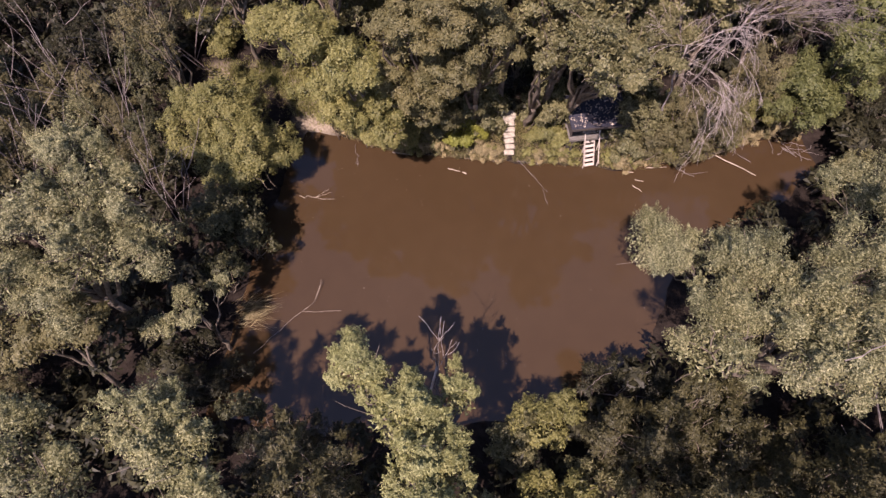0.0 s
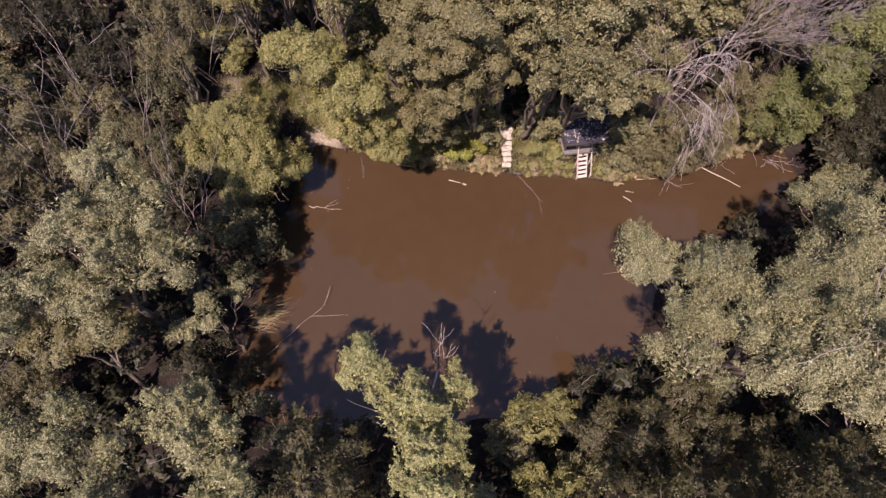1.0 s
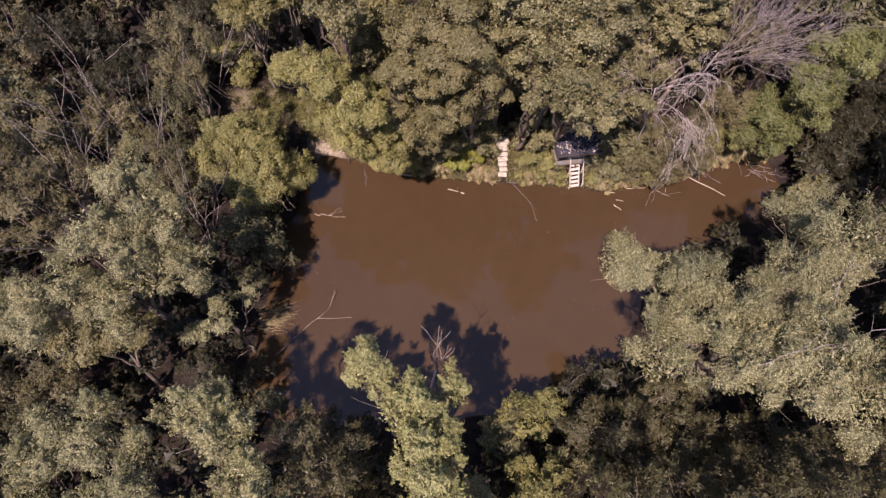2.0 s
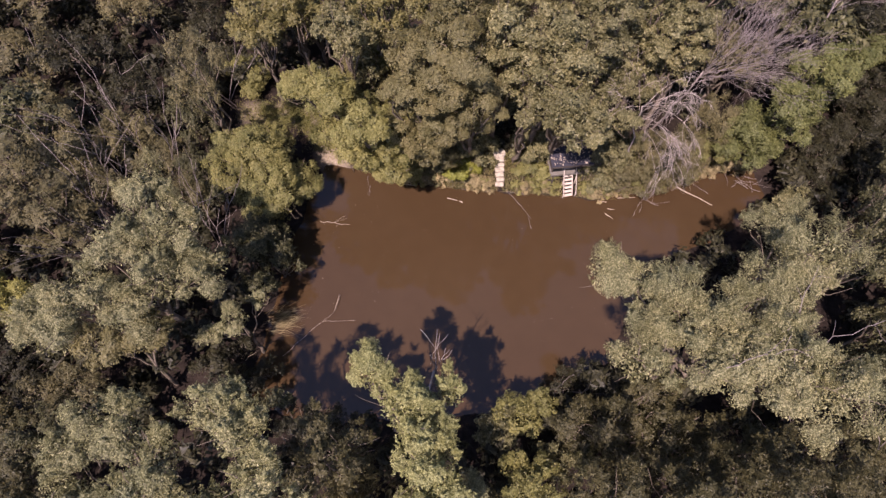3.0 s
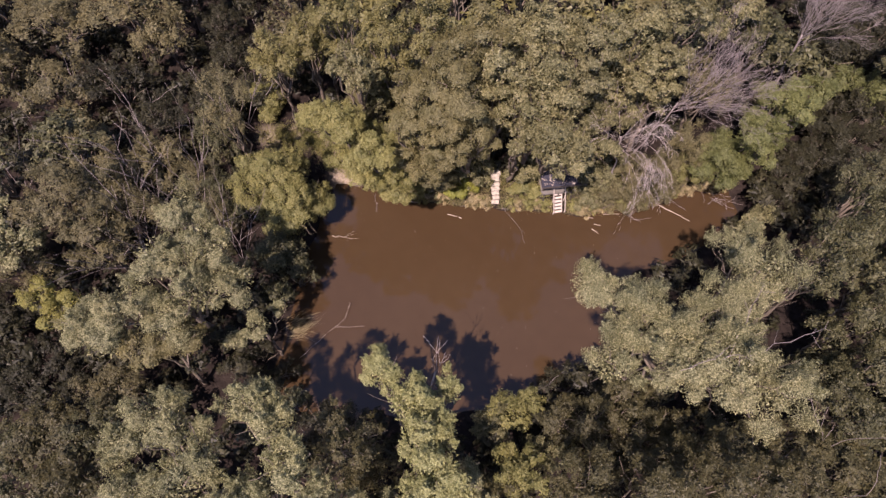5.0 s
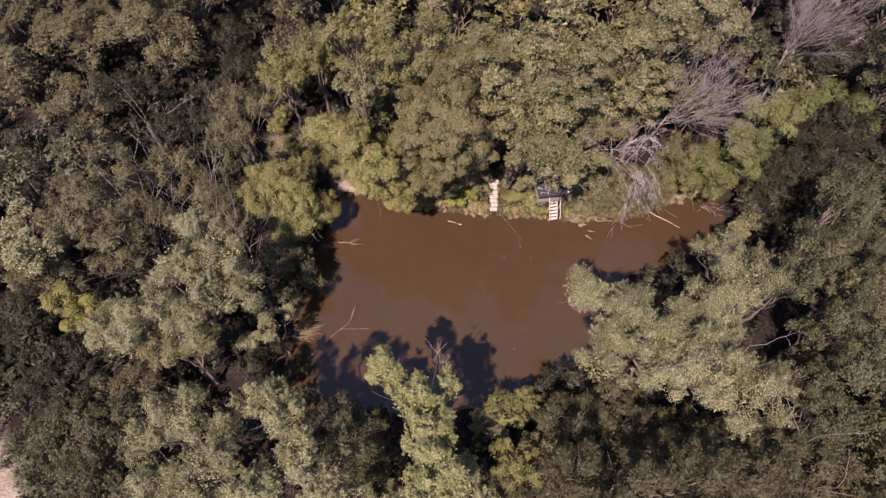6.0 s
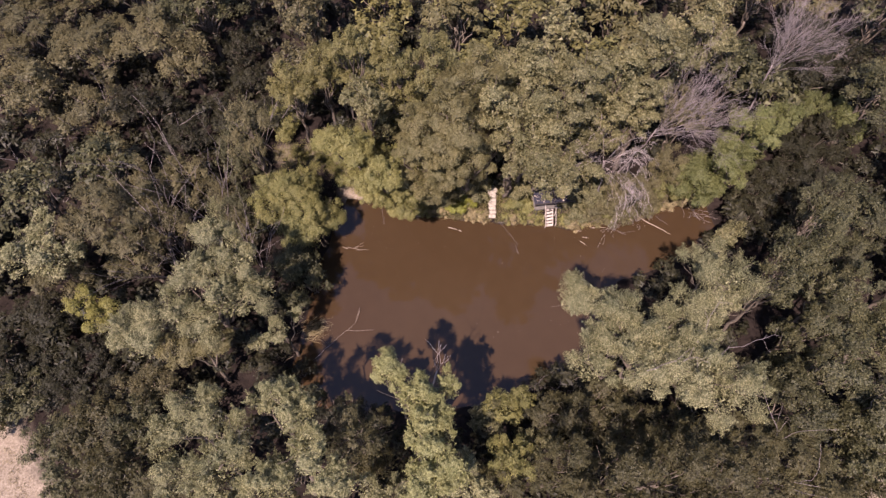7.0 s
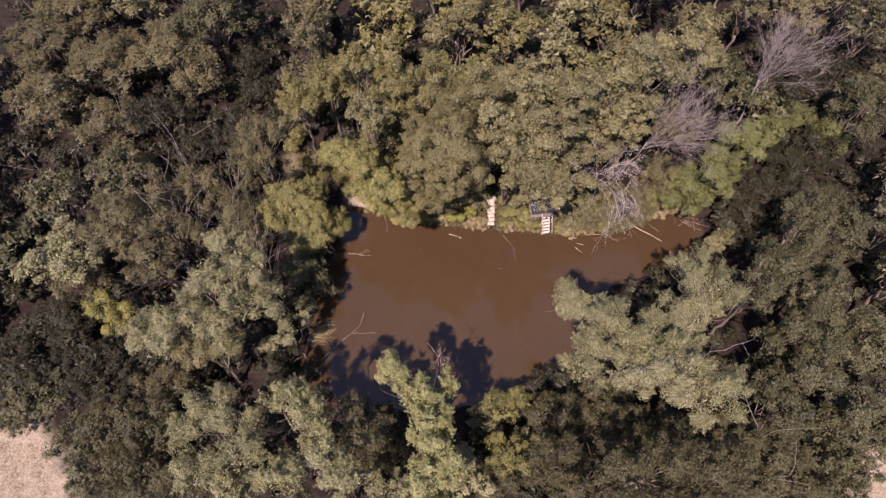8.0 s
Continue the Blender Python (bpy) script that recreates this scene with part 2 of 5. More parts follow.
LOOKS = {
    "silver": dict(leaf=0.078, slim=0.42, cover=0.8, clump=0.66, up=0.75, low=-0.15, fill=0.4, shoots=7, ragged=0.2, reachy=1.15, dome=0.5, dense=0.55),
    "sage": dict(leaf=0.078, slim=0.42, cover=0.8, clump=0.6, up=0.75, low=-0.1, fill=0.35, shoots=8, ragged=0.24, reachy=1.25, dome=0.4, dense=0.55),
    "poplar": dict(leaf=0.076, slim=0.48, cover=1.05, clump=0.5, up=0.8, low=-0.2, fill=0.5, shoots=7, ragged=0.22, reachy=1.25, dome=0.45, dense=0.5),
    "lime": dict(leaf=0.112, slim=0.45, cover=0.95, clump=0.5, up=0.45, low=-0.1, fill=0.35, shoots=4, ragged=0.09, reachy=0.9, dome=0.65, dense=0.75),
    "bright": dict(leaf=0.11, slim=0.5, cover=1.4, clump=0.35, low=-0.1, shoots=3, reachy=0.8),
    "fern": dict(leaf=0.125, slim=0.45, cover=0.95, clump=0.6, up=0.45, low=-0.05, shoots=6, ragged=0.13, reachy=1.1),
    "olive": dict(leaf=0.12, slim=0.42, cover=0.95, clump=0.6, up=0.45, low=-0.05, flat=0.62, shoots=3, ragged=0.1, reachy=0.9, dome=0.65, dense=0.65),
    "leafy": dict(leaf=0.145, slim=0.5, cover=0.95, clump=0.6, up=0.3, low=-0.1, flat=0.5, shoots=5, ragged=0.16, reachy=1.1, dome=0.5, dense=0.55),
    "green": dict(leaf=0.145, slim=0.46, cover=0.72, clump=0.75, up=0.55, low=0.0, fill=0.2, shoots=8, ragged=0.24, reachy=1.25, dome=0.35, dense=0.5),
    "moss": dict(leaf=0.12, slim=0.38, cover=0.7, clump=0.7, up=0.6, low=0.0, fill=0.2, shoots=8, ragged=0.2, reachy=1.3, dome=0.35, dense=0.55),
    "dusk": dict(leaf=0.12, slim=0.36, cover=0.62, clump=0.7, up=0.5, low=0.0, fill=0.15, shoots=8, ragged=0.24, reachy=1.4, dome=0.35, dense=0.5),
    "gold": dict(leaf=0.13, slim=0.48, cover=0.9, clump=0.62, up=0.5, low=-0.05, shoots=6, ragged=0.17, reachy=1.15, dome=0.45, dense=0.55),
    "shade_brush": dict(leaf=0.12, slim=0.34, cover=0.58, clump=0.6, up=0.5, low=0.0, fill=0.12, shoots=7, ragged=0.24, reachy=1.5, dome=0.3, dense=0.5),
    "yellow": dict(leaf=0.1, slim=0.5, cover=1.0, clump=0.4, up=0.4, low=-0.1, shoots=5, ragged=0.14, reachy=1.0),
    "straw": dict(leaf=0.16, slim=0.2, cover=0.8, clump=0.35, up=0.2, fill=0.2, shoots=4, reachy=1.0),
}
WORDS = {
    "silver": "silvery grey-green poplar with dense sunlit leaf clumps",
    "sage": "grey-green poplar with loose upright leafy shoots",
    "lime": "yellow-green leafy willow growing beside the pond",
    "olive": "dark olive-green tree with a fine-leaved domed crown",
    "leafy": "broad-leaved green tree with a clumpy layered crown",
    "green": "dark green tree with an uneven leafy crown",
    "dusk": "brownish olive tree with a thin twiggy crown",
    "shade_brush": "sparse twiggy tree with shade put into its dark brownish leaf colour",
    "poplar": "pale yellow-green poplar leaning over the pond edge",
    "bright": "bright green shrub on the pond bank",
    "yellow": "small yellow-leaved tree among darker brush",
    "fern": "mid-green leafy tree with a soft rounded crown",
    "moss": "dark mossy-brown tree with feathery upright shoots",
    "gold": "yellowish olive tree with a tall leafy crown",
}


def grow(kind, x, y, lobes, seed, lean=(0.0, 0.0), shrub=False, label="", trunk_r=0.0, twigs=6, **look_of):
    """A tree rooted at (x, y): trunk, limbs to every lobe of its crown, and the leaves. Lobes: (x, y, z, radius, height radius)."""
    rng = np.random.default_rng(seed)
    PLACED.extend((l[0], l[1], l[3]) for l in lobes)
    root = thing("shrub" if shrub else "tree", x, y, 0.0, label or WORDS[kind], "shrub" if shrub else "tree")
    rel = [(lx - x, ly - y, lz, r, rz) for lx, ly, lz, r, rz in lobes]
    top = max(l[2] for l in rel)
    tubes = Tubes(6 if twigs > 2 else 4)
    mid = np.mean([l[:3] for l in rel], 0)
    r0 = trunk_r or 0.02 * top + 0.03
    if shrub:
        for l in rel:
            for _ in range(3):
                tubes.add(crooked(rng, (rng.normal(0, 0.15), rng.normal(0, 0.15), 0.0), np.array(l[:3]) + rng.normal(0, 0.3, 3) * l[3]), 0.035, 0.008)
    else:
        fork = np.array([mid[0] * 0.6 + lean[0], mid[1] * 0.6 + lean[1], 0.45 * top])
        trunk = crooked(rng, (0, 0, -0.3), fork, 7, wobble=0.05)
        tubes.add(trunk, r0, r0 * 0.7)
        tubes.add(crooked(rng, fork, (mid[0], mid[1], 0.9 * top), 6, wobble=0.08), r0 * 0.7, 0.02)
        for l in rel:
            tip = np.array(l[:3])
            start = trunk[-1] * rng.uniform(0.75, 1.0)
            limb = crooked(rng, start, tip, 7, 0.3, 0.1)
            tubes.add(limb, r0 * 0.45, 0.03)
            for _ in range(twigs):
                d = unit(rng.normal(0, 1, 3) + [0, 0, 0.4])
                tubes.add(crooked(rng, limb[rng.integers(3, 7)], tip + d * [l[3], l[3], l[4]] * 0.95, 5, 0.0, 0.12), 0.035, 0.006)
    tubes.make("stem" if shrub else "trunk", BARK, root)
    me = fast_mesh("crown", leaf_cloud(rng, rel, **(LOOKS[kind] | look_of)), 3)
    me.materials.append(LEAF[kind])
    crown = new("crown", me)
    crown.parent = root
    return root


def round_lobes(rng, height, r, n):
    """Lobes of a free-standing crown of that height and radius round the origin."""
    rz = max(0.8 * r, 0.3 * height)
    lobes = [(0, 0, height - 0.62 * rz, 0.62 * r, 0.62 * rz)]
    for i in range(n):
        a = 2.4 * i + rng.uniform(-0.4, 0.4)
        d = r * rng.uniform(0.42, 0.68)
        s = r * rng.uniform(0.38, 0.55)
        lobes.append((d * math.cos(a), d * math.sin(a), height - rz * rng.uniform(0.45, 1.35), s, s * rng.uniform(0.85, 1.3)))
    return lobes


def bare_branch(root, a, b, seed, radius=0.014):
    """A pale dead branch with twigs that stands out of a crown."""
    rng = np.random.default_rng(seed)
    off = np.array(root.location)
    tubes = Tubes(5)
    line = crooked(rng, np.array(a) - off, np.array(b) - off, 7, 0.1, 0.06)
    tubes.add(line, radius, 0.012)
    for _ in range(5):
        i = rng.integers(2, 7)
        tubes.add(crooked(rng, line[i], line[i] + unit(unit(line[i] - line[i - 1]) + rng.normal(0, 0.5, 3)) * rng.uniform(0.4, 1.1), 4), radius * 0.4, 0.008)
    tubes.make("bare_branch", DEAD, root, "pale leafless branch")


STOCK = {}
PLACED = []


def stand(kind, x, y, height, r, turn=0.0, variant=0, far=False, lean=0.0):
    """A tree of the wood: the first of its kind is grown, later ones are copies of it, turned and sized to fit."""
    size = "tall" if height > 7.5 else "low"
    key = (kind, variant, size, far)
    h0, r0 = (12.0, 3.0) if size == "tall" else (5.0, 2.4)
    if key not in STOCK:
        seed = 100 + 7 * len(STOCK)
        coarse = dict(leaf=0.4, cover=0.75, shoots=5, fill=0.12, low=0.2) if far else dict(leaf=max(LOOKS[kind]["leaf"], 0.147), low=0.2)
        ob = STOCK[key] = grow(kind, 0, 0, round_lobes(np.random.default_rng(seed), h0, r0, 7), seed, twigs=0 if far else 1, **coarse)
    else:
        ob = copy_thing(STOCK[key], Matrix())
    ob.matrix_basis = pose(x, y, 0, lean) @ pose(0, 0, 0, 0, 0, turn) @ Matrix.Diagonal((r / r0, r / r0, height / h0, 1))
    PLACED.append((x, y, r))
    return ob


# ---- ground and water ----
SHORE = [(-8.7, 6.3), (-6.8, 6.5), (-3.1, 5.2), (0.4, 4.9), (3.2, 4.6), (7.4, 4.5), (10.9, 4.2), (16.3, 5.3), (19.5, 6.7), (22.8, 7.1), (23.2, 4.6), (19.5, 1.2),
         (14.2, -0.9), (12.6, -3.6), (10.6, -7.8), (7.4, -9.9), (3.0, -11.4), (-2.0, -11.8), (-7.0, -12.2), (-11.5, -11.5), (-11.3, -8.0), (-10.9, -4.0), (-10.0, 1.0), (-9.4, 4.2)]


def smooth_step(a, b, v):
    s = np.clip((v - a) / (b - a), 0, 1)
    return s * s * (3 - 2 * s)


def shore_distance(x, y):
    """Metres from the shoreline, less than 0 in the pond."""
    pts = np.array(SHORE)
    best, inside = np.full(x.shape, 1e9), np.zeros(x.shape, bool)
    for (ax, ay), (bx, by) in zip(pts, np.roll(pts, -1, 0)):
        dx, dy = bx - ax, by - ay
        s = np.clip(((x - ax) * dx + (y - ay) * dy) / (dx * dx + dy * dy), 0, 1)
        best = np.minimum(best, np.hypot(x - ax - s * dx, y - ay - s * dy))
        with np.errstate(divide="ignore", invalid="ignore"):
            inside ^= ((ay > y) != (by > y)) & (x < ax + (y - ay) / (by - ay) * dx)
    return np.where(inside, -best, best)


def ground_height(x, y):
    d = shore_distance(x, y) + 0.3 * np.sin(1.7 * x + 0.6 * y) * np.sin(1.3 * y - 0.4 * x)
    bank = 0.55 + 1.1 * smooth_step(3, 6.5, y) * smooth_step(-4.5, -1, x) * (1 - smooth_step(13, 18, x))
    out = 0.04 + bank * smooth_step(0.0, 2.0, d)
    rough = 0.12 * np.sin(0.9 * x + 1.1) * np.cos(0.8 * y) + 0.05 * np.sin(3.1 * x + 2.3 * y)
    return np.where(d > 0, out + rough * smooth_step(0.5, 3, d), -1.3 * smooth_step(0.0, 3.0, -d) - 0.02)


axis_in = np.linspace(-48, 48, 121)
axis_out = np.array([60, 90, 150, 300, 700, 1600, 3000.0])
axis = np.concatenate([-axis_out[::-1], axis_in, axis_out])
gx, gy = np.meshgrid(axis, axis)
gz = ground_height(gx, gy)
k = len(axis)
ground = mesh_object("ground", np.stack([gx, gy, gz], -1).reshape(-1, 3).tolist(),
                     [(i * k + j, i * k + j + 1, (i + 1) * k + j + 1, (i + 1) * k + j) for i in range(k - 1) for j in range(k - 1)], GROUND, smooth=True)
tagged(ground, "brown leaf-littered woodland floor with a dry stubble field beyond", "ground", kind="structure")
rim = [(x * 1.06 + 0.1, y * 1.1) for x, y in SHORE]
water = mesh_object("water", [(x, y, 0.0) for x, y in rim], [tuple(range(len(rim)))[::-1]], WATER)
tagged(water, "still muddy brown pond water with a faint sheen", "water", kind="structure")


# ---- bathing hut, stairs and stone steps ----
def wood(name, dark, pale, scale=9.0):
    m, t, b = material(name, 0.8, 0.2)
    tc = t.nodes.new("ShaderNodeTexCoord")
    mp = node(t, "ShaderNodeMapping", Scale=(1.0, 12.0, 12.0))
    n = node(t, "ShaderNodeTexNoise", Scale=scale * 0.3, Detail=6.0)
    t.links.new(tc.outputs["Object"], mp.inputs["Vector"])
    t.links.new(mp.outputs[0], n.inputs["Vector"])
    t.links.new(ramp(t, n.outputs["Fac"], ((0.3, dark), (0.7, pale))), b.inputs["Base Color"])
    bump(t, b, n.outputs["Fac"], 0.4, 0.01)
    return m


PALE_WOOD = wood("pale_weathered_wood", (0.3, 0.25, 0.21), (0.5, 0.44, 0.39))
GREY_WOOD = wood("grey_weathered_wood", (0.08, 0.072, 0.055), (0.16, 0.145, 0.138))
DARK_WOOD = wood("dark_wood", (0.035, 0.03, 0.028), (0.075, 0.062, 0.055))


def felt_material():
    m, t, b = material("roofing_felt", 0.9, 0.15)
    f = noise_fac(t, 14.0, 8.0)
    t.links.new(ramp(t, f, ((0.35, (0.016, 0.016, 0.024)), (0.75, (0.045, 0.044, 0.056)))), b.inputs["Base Color"])
    bump(t, b, f, 0.5, 0.01)
    return m


def stone_material():
    m, t, b = material("pale_stone", 0.9, 0.2)
    f = noise_fac(t, 5.0, 8.0)
    t.links.new(ramp(t, f, ((0.3, (0.2, 0.17, 0.135)), (0.65, (0.37, 0.33, 0.27)))), b.inputs["Base Color"])
    bump(t, b, f, 0.6, 0.02)
    return m


FELT, STONE = felt_material(), stone_material()


def box(sx, sy, sz, at=(0, 0, 0), bevel=0.01, rot=None, jitter=0.0, rng=None):
    bm = bmesh.new()
    bmesh.ops.create_cube(bm, size=1.0)
    bmesh.ops.scale(bm, vec=(sx, sy, sz), verts=bm.verts)
    if bevel:
        bmesh.ops.bevel(bm, geom=bm.edges[:], offset=bevel, segments=1, affect="EDGES")
    if jitter:
        for v in bm.verts:
            v.co += Vector(rng.normal(0, jitter, 3))
    if rot is not None:
        bmesh.ops.transform(bm, matrix=rot, verts=bm.verts)
    bmesh.ops.translate(bm, vec=at, verts=bm.verts)
    return bm


def build_hut():
    hut = thing("bathing_hut", 8.6, 5.75, 0.0, "small dark wooden bathing hut with a felt roof strewn with leaves", "hut", turn=8.0)
    rng = np.random.default_rng(5)
    tilt = Euler((radians(7), 0, 0)).to_matrix().to_4x4()
    roof = part("roof", box(3.4, 2.35, 0.07, (0.12, 0.0, 3.4), 0.012, tilt), FELT, hut, "dark roofing-felt roof strewn with pale leaves")
    part("fascia", box(3.42, 0.03, 0.16, (0.12, -1.19, 3.19), 0.005), DARK_WOOD, hut)
    n = 230
    p = np.stack([rng.uniform(-1.5, 1.75, n), rng.uniform(-1.1, 1.1, n), np.zeros(n)], -1)
    p[:, 2] = 3.455 + 0.1228 * (p[:, 1]) + 0.002
    ang = rng.uniform(0, 6.28, n)
    l = np.stack([np.cos(ang), np.sin(ang), rng.uniform(0, 0.5, n)], -1) * rng.uniform(0.03, 0.08, (n, 1))
    w = np.stack([-np.sin(ang), np.cos(ang), rng.uniform(0, 0.5, n)], -1) * rng.uniform(0.02, 0.045, (n, 1))
    me = fast_mesh("fallen_leaves", np.stack([p - l, p + w, p + l, p - w], 1).reshape(-1, 3), 4)
    me.materials.append(BLEACHED)
    litter = new("fallen_leaves", me)
    litter.parent = roof
    tagged(litter, "pale dry leaves fallen on the roof", kind="stuff")
    for sx in (-1.22, 1.22):
        for sy, top in ((-0.55, 3.28), (0.95, 3.44)):
            part("post", box(0.1, 0.1, top - 0.3, (sx, sy, (top + 0.3) / 2)), DARK_WOOD, hut)
    for i in range(9):
        part("plank", box(2.4, 0.025, 0.145, (0, 0.96, 1.98 + 0.155 * i), 0.004), DARK_WOOD, hut)
    for sx in (-1.24, 1.24):
        for i in range(8):
            part("plank", box(0.025, 1.45, 0.145, (sx, 0.2, 1.98 + 0.155 * i), 0.004), DARK_WOOD, hut)
    part("beam", box(2.6, 0.09, 0.12, (0, -0.55, 3.2)), DARK_WOOD, hut)
    for i in range(13):
        part("deck_board", box(2.7 + rng.uniform(-0.06, 0.06), 0.135, 0.035, (0, -0.78 + 0.145 * i, 1.86 + rng.uniform(-0.004, 0.004)), 0.006), GREY_WOOD, hut)
    part("deck_beam", box(2.7, 0.06, 0.14, (0, -0.8, 1.76)), GREY_WOOD, hut)
    for sx in (-1.1, 0.0, 1.1):
        part("deck_post", box(0.11, 0.11, 2.3, (sx, -0.74, 0.6)), DARK_WOOD, hut)


def build_stairs():
    st = thing("wooden_stairs", 8.9, 4.2, 0.0, "pale weathered wooden stairs with handrails leading into the water", "stairs", turn=13.0)
    rng = np.random.default_rng(6)
    n, rise, going, low = 9, 0.27, 0.15, -0.3
    slope = math.atan2(rise, going)
    length = n * math.hypot(rise, going)
    lean = Euler((slope, 0, 0)).to_matrix().to_4x4()
    mid = (0, going * n / 2 - 0.1, low + rise * n / 2)
    for sx in (-0.31, 0.31):
        part("stringer", box(0.05, length, 0.13, (sx, mid[1] + 0.05, mid[2] - 0.05), 0.008, lean), PALE_WOOD, st)
    for i in range(n):
        part("tread", box(0.57 + rng.uniform(-0.02, 0.02), 0.19, 0.04, (rng.normal(0, 0.008), -0.1 + going * (i + 0.5), low + rise * (i + 0.5)), 0.008,
                          Euler((rng.normal(0, 0.03), rng.normal(0, 0.02), rng.normal(0, 0.015))).to_matrix().to_4x4()), PALE_WOOD, st)
    for sx in (-0.44, 0.46):
        part("handrail", box(0.055, length * 0.98, 0.055, (sx, mid[1] - 0.02, mid[2] + 0.62), 0.012, lean), PALE_WOOD, st)
        for f in (0.08, 0.52, 0.94):
            part("baluster", box(0.05, 0.05, 0.85, (sx, -0.1 + going * n * f, low + rise * n * f + 0.22), 0.008), PALE_WOOD, st)


def build_steps():
    rng = np.random.default_rng(8)
    st = thing("stone_steps", 3.92, 5.05, 0.4, "pale stone slab steps laid into the overgrown bank", "steps", turn=4.0)
    for i in range(-1, 5):
        part("slab", box(0.62 + rng.uniform(-0.08, 0.08), 0.34, 0.12, (rng.normal(0, 0.025), 0.27 * i, 0.36 + 0.22 * i), 0.02,
                         Euler((0, 0, rng.normal(0, 0.06))).to_matrix().to_4x4(), 0.008, rng), STONE, st)
    bm = bmesh.new()
    bmesh.ops.create_cone(bm, cap_ends=True, segments=9, radius1=0.5, radius2=0.46, depth=0.14)
    for v in bm.verts:
        v.co += Vector((rng.normal(0, 0.05), rng.normal(0, 0.05), 0))
    bmesh.ops.translate(bm, vec=(-0.02, 1.58, 1.38), verts=bm.verts)
    part("landing_slab", bm, STONE, st, "pale irregular landing slab")


build_hut()
build_stairs()
build_steps()


# ---- bare trees and dead wood ----
def branch_out(tubes, rng, start, way, length, radius, depth, bend, spread):
    """A bare limb that curves by `bend` on its way, with thinner limbs leaving it."""
    n = 7
    pts, p, w = [np.array(start, float)], np.array(start, float), unit(np.array(way, float))
    for i in range(n):
        w = unit(w + np.array([0, 0, bend]) / n + rng.normal(0, 0.11, 3))
        p = p + w * length / n
        pts.append(p)
    tubes.add(pts, radius, max(radius * 0.25, 0.008))
    if depth:
        for i in range(4):
            at = rng.integers(2, n)
            branch_out(tubes, rng, pts[at], unit(unit(pts[at] - pts[at - 1]) + rng.normal(0, spread, 3)), length * rng.uniform(0.4, 0.65), radius * 0.5, depth - 1, bend, spread)


def bare_tree(x, y, fork, axis_way, limbs, length, open_angle, bend, seed, label, radius=0.14, spread=0.3, along=1.5, sideways=False, bark=DEAD, depth=2):
    rng = np.random.default_rng(seed)
    root = thing("bare_tree", x, y, 0.0, label, "tree")
    trunk = Tubes(7)
    f = np.array(fork) - [x, y, 0]
    trunk.add(crooked(rng, (0, 0, -0.2), f, 8, wobble=0.04), radius * 1.5, radius)
    trunk.make("trunk", bark, root)
    axis_way = unit(np.array(axis_way, float))
    for _ in range(limbs):
        tubes = Tubes(3)
        way = unit(axis_way + rng.normal(0, open_angle, 3))
        if sideways:
            a = rng.uniform(-2.7, 1.7)
            way = unit(np.array([math.cos(a), math.sin(a), rng.uniform(0.1, 1.0)]))
        branch_out(tubes, rng, f - unit(f) * rng.uniform(0, along), way, length * rng.uniform(0.75, 1.1), radius * 0.33, depth, bend, spread)
        tubes.make("limb", bark, root)
    return root


bare_tree(13.2, 6.8, (11.0, 3.5, 10.4), (0, 0, 1), 14, 3.7, 0.3, -1.0, 21, "bare pale willow with arching branches over the bank", 0.036, 0.45, 3.4, True, PALE_BARK, 3)
bare_tree(14.7, 9.1, (15.6, 7.5, 9.2), (0.76, 0.22, 0.58), 16, 5.1, 0.32, 0.05, 22, "bare lilac-grey tree with a fan of fine upright branches", 0.05, 0.3, depth=3)
bare_tree(26.6, 14.4, (26.0, 14.8, 8.8), (0.3, 0.2, 0.9), 18, 5.0, 0.34, 0.1, 23, "leafless grey tree with long spreading branches", 0.062, 0.3, depth=3)
bare_tree(-0.6, -12.0, (-0.15, -10.9, 7.0), (0.08, 0.16, 1.0), 3, 2.3, 0.2, 0.15, 29, "small dead snag with pale forked twigs", 0.05, 0.45, 0.4, bark=PALE_BARK, depth=1)


def stick(name, a, b, r0, r1, label, seed, mat=BLEACHED, wobble=0.04, twigs=0, group=""):
    rng = np.random.default_rng(seed)
    mid = (np.array(a) + np.array(b)) / 2
    root = thing(name, *mid, label, "branch" if twigs else "log", group)
    tubes = Tubes(7)
    line = crooked(rng, np.array(a) - mid, np.array(b) - mid, 8, 0, wobble)
    line[:, 2] = np.linspace(a[2] - mid[2], b[2] - mid[2], 8)
    tubes.add(line, r0, r1)
    for _ in range(twigs):
        i = rng.integers(3, 8)
        d = unit(line[i] - line[i - 1]) + rng.normal(0, 0.6, 3) * [1, 1, 0.15]
        tubes.add(crooked(rng, line[i], line[i] + d * rng.uniform(0.4, 1.0), 4), r1 * 0.8, 0.008)
    tubes.make("wood", mat, root)


W = "bleached log floating near the far bank of the pond"
stick("floating_log", (-3.3, 5.0, 0.03), (-2.1, 4.85, 0.02), 0.046, 0.026, W, 1)
stick("floating_log", (0.2, 3.85, 0.02), (0.95, 3.65, 0.02), 0.033, 0.019, W, 2)
stick("floating_log", (1.1, 3.6, 0.02), (1.32, 3.5, 0.02), 0.046, 0.033, W, 3)
stick("fallen_trunk", (16.65, 5.22, 0.25), (19.12, 3.83, 0.0), 0.036, 0.02, "long bleached trunk lying from the bank into the water", 4)
stick("stick_in_water", (4.5, 4.6, 0.1), (6.2, 2.3, 0.0), 0.013, 0.006, "thin dead branch reaching out of the water", 5, DEAD, 0.02, 1)
stick("stick_in_water", (4.4, 4.4, 0.15), (5.9, 4.35, 0.02), 0.019, 0.008, "thin dead branch reaching out of the water", 6, DEAD, 0.05, 2)
stick("floating_log", (11.1, 3.9, 0.02), (11.6, 3.85, 0.02), 0.033, 0.019, W, 7)
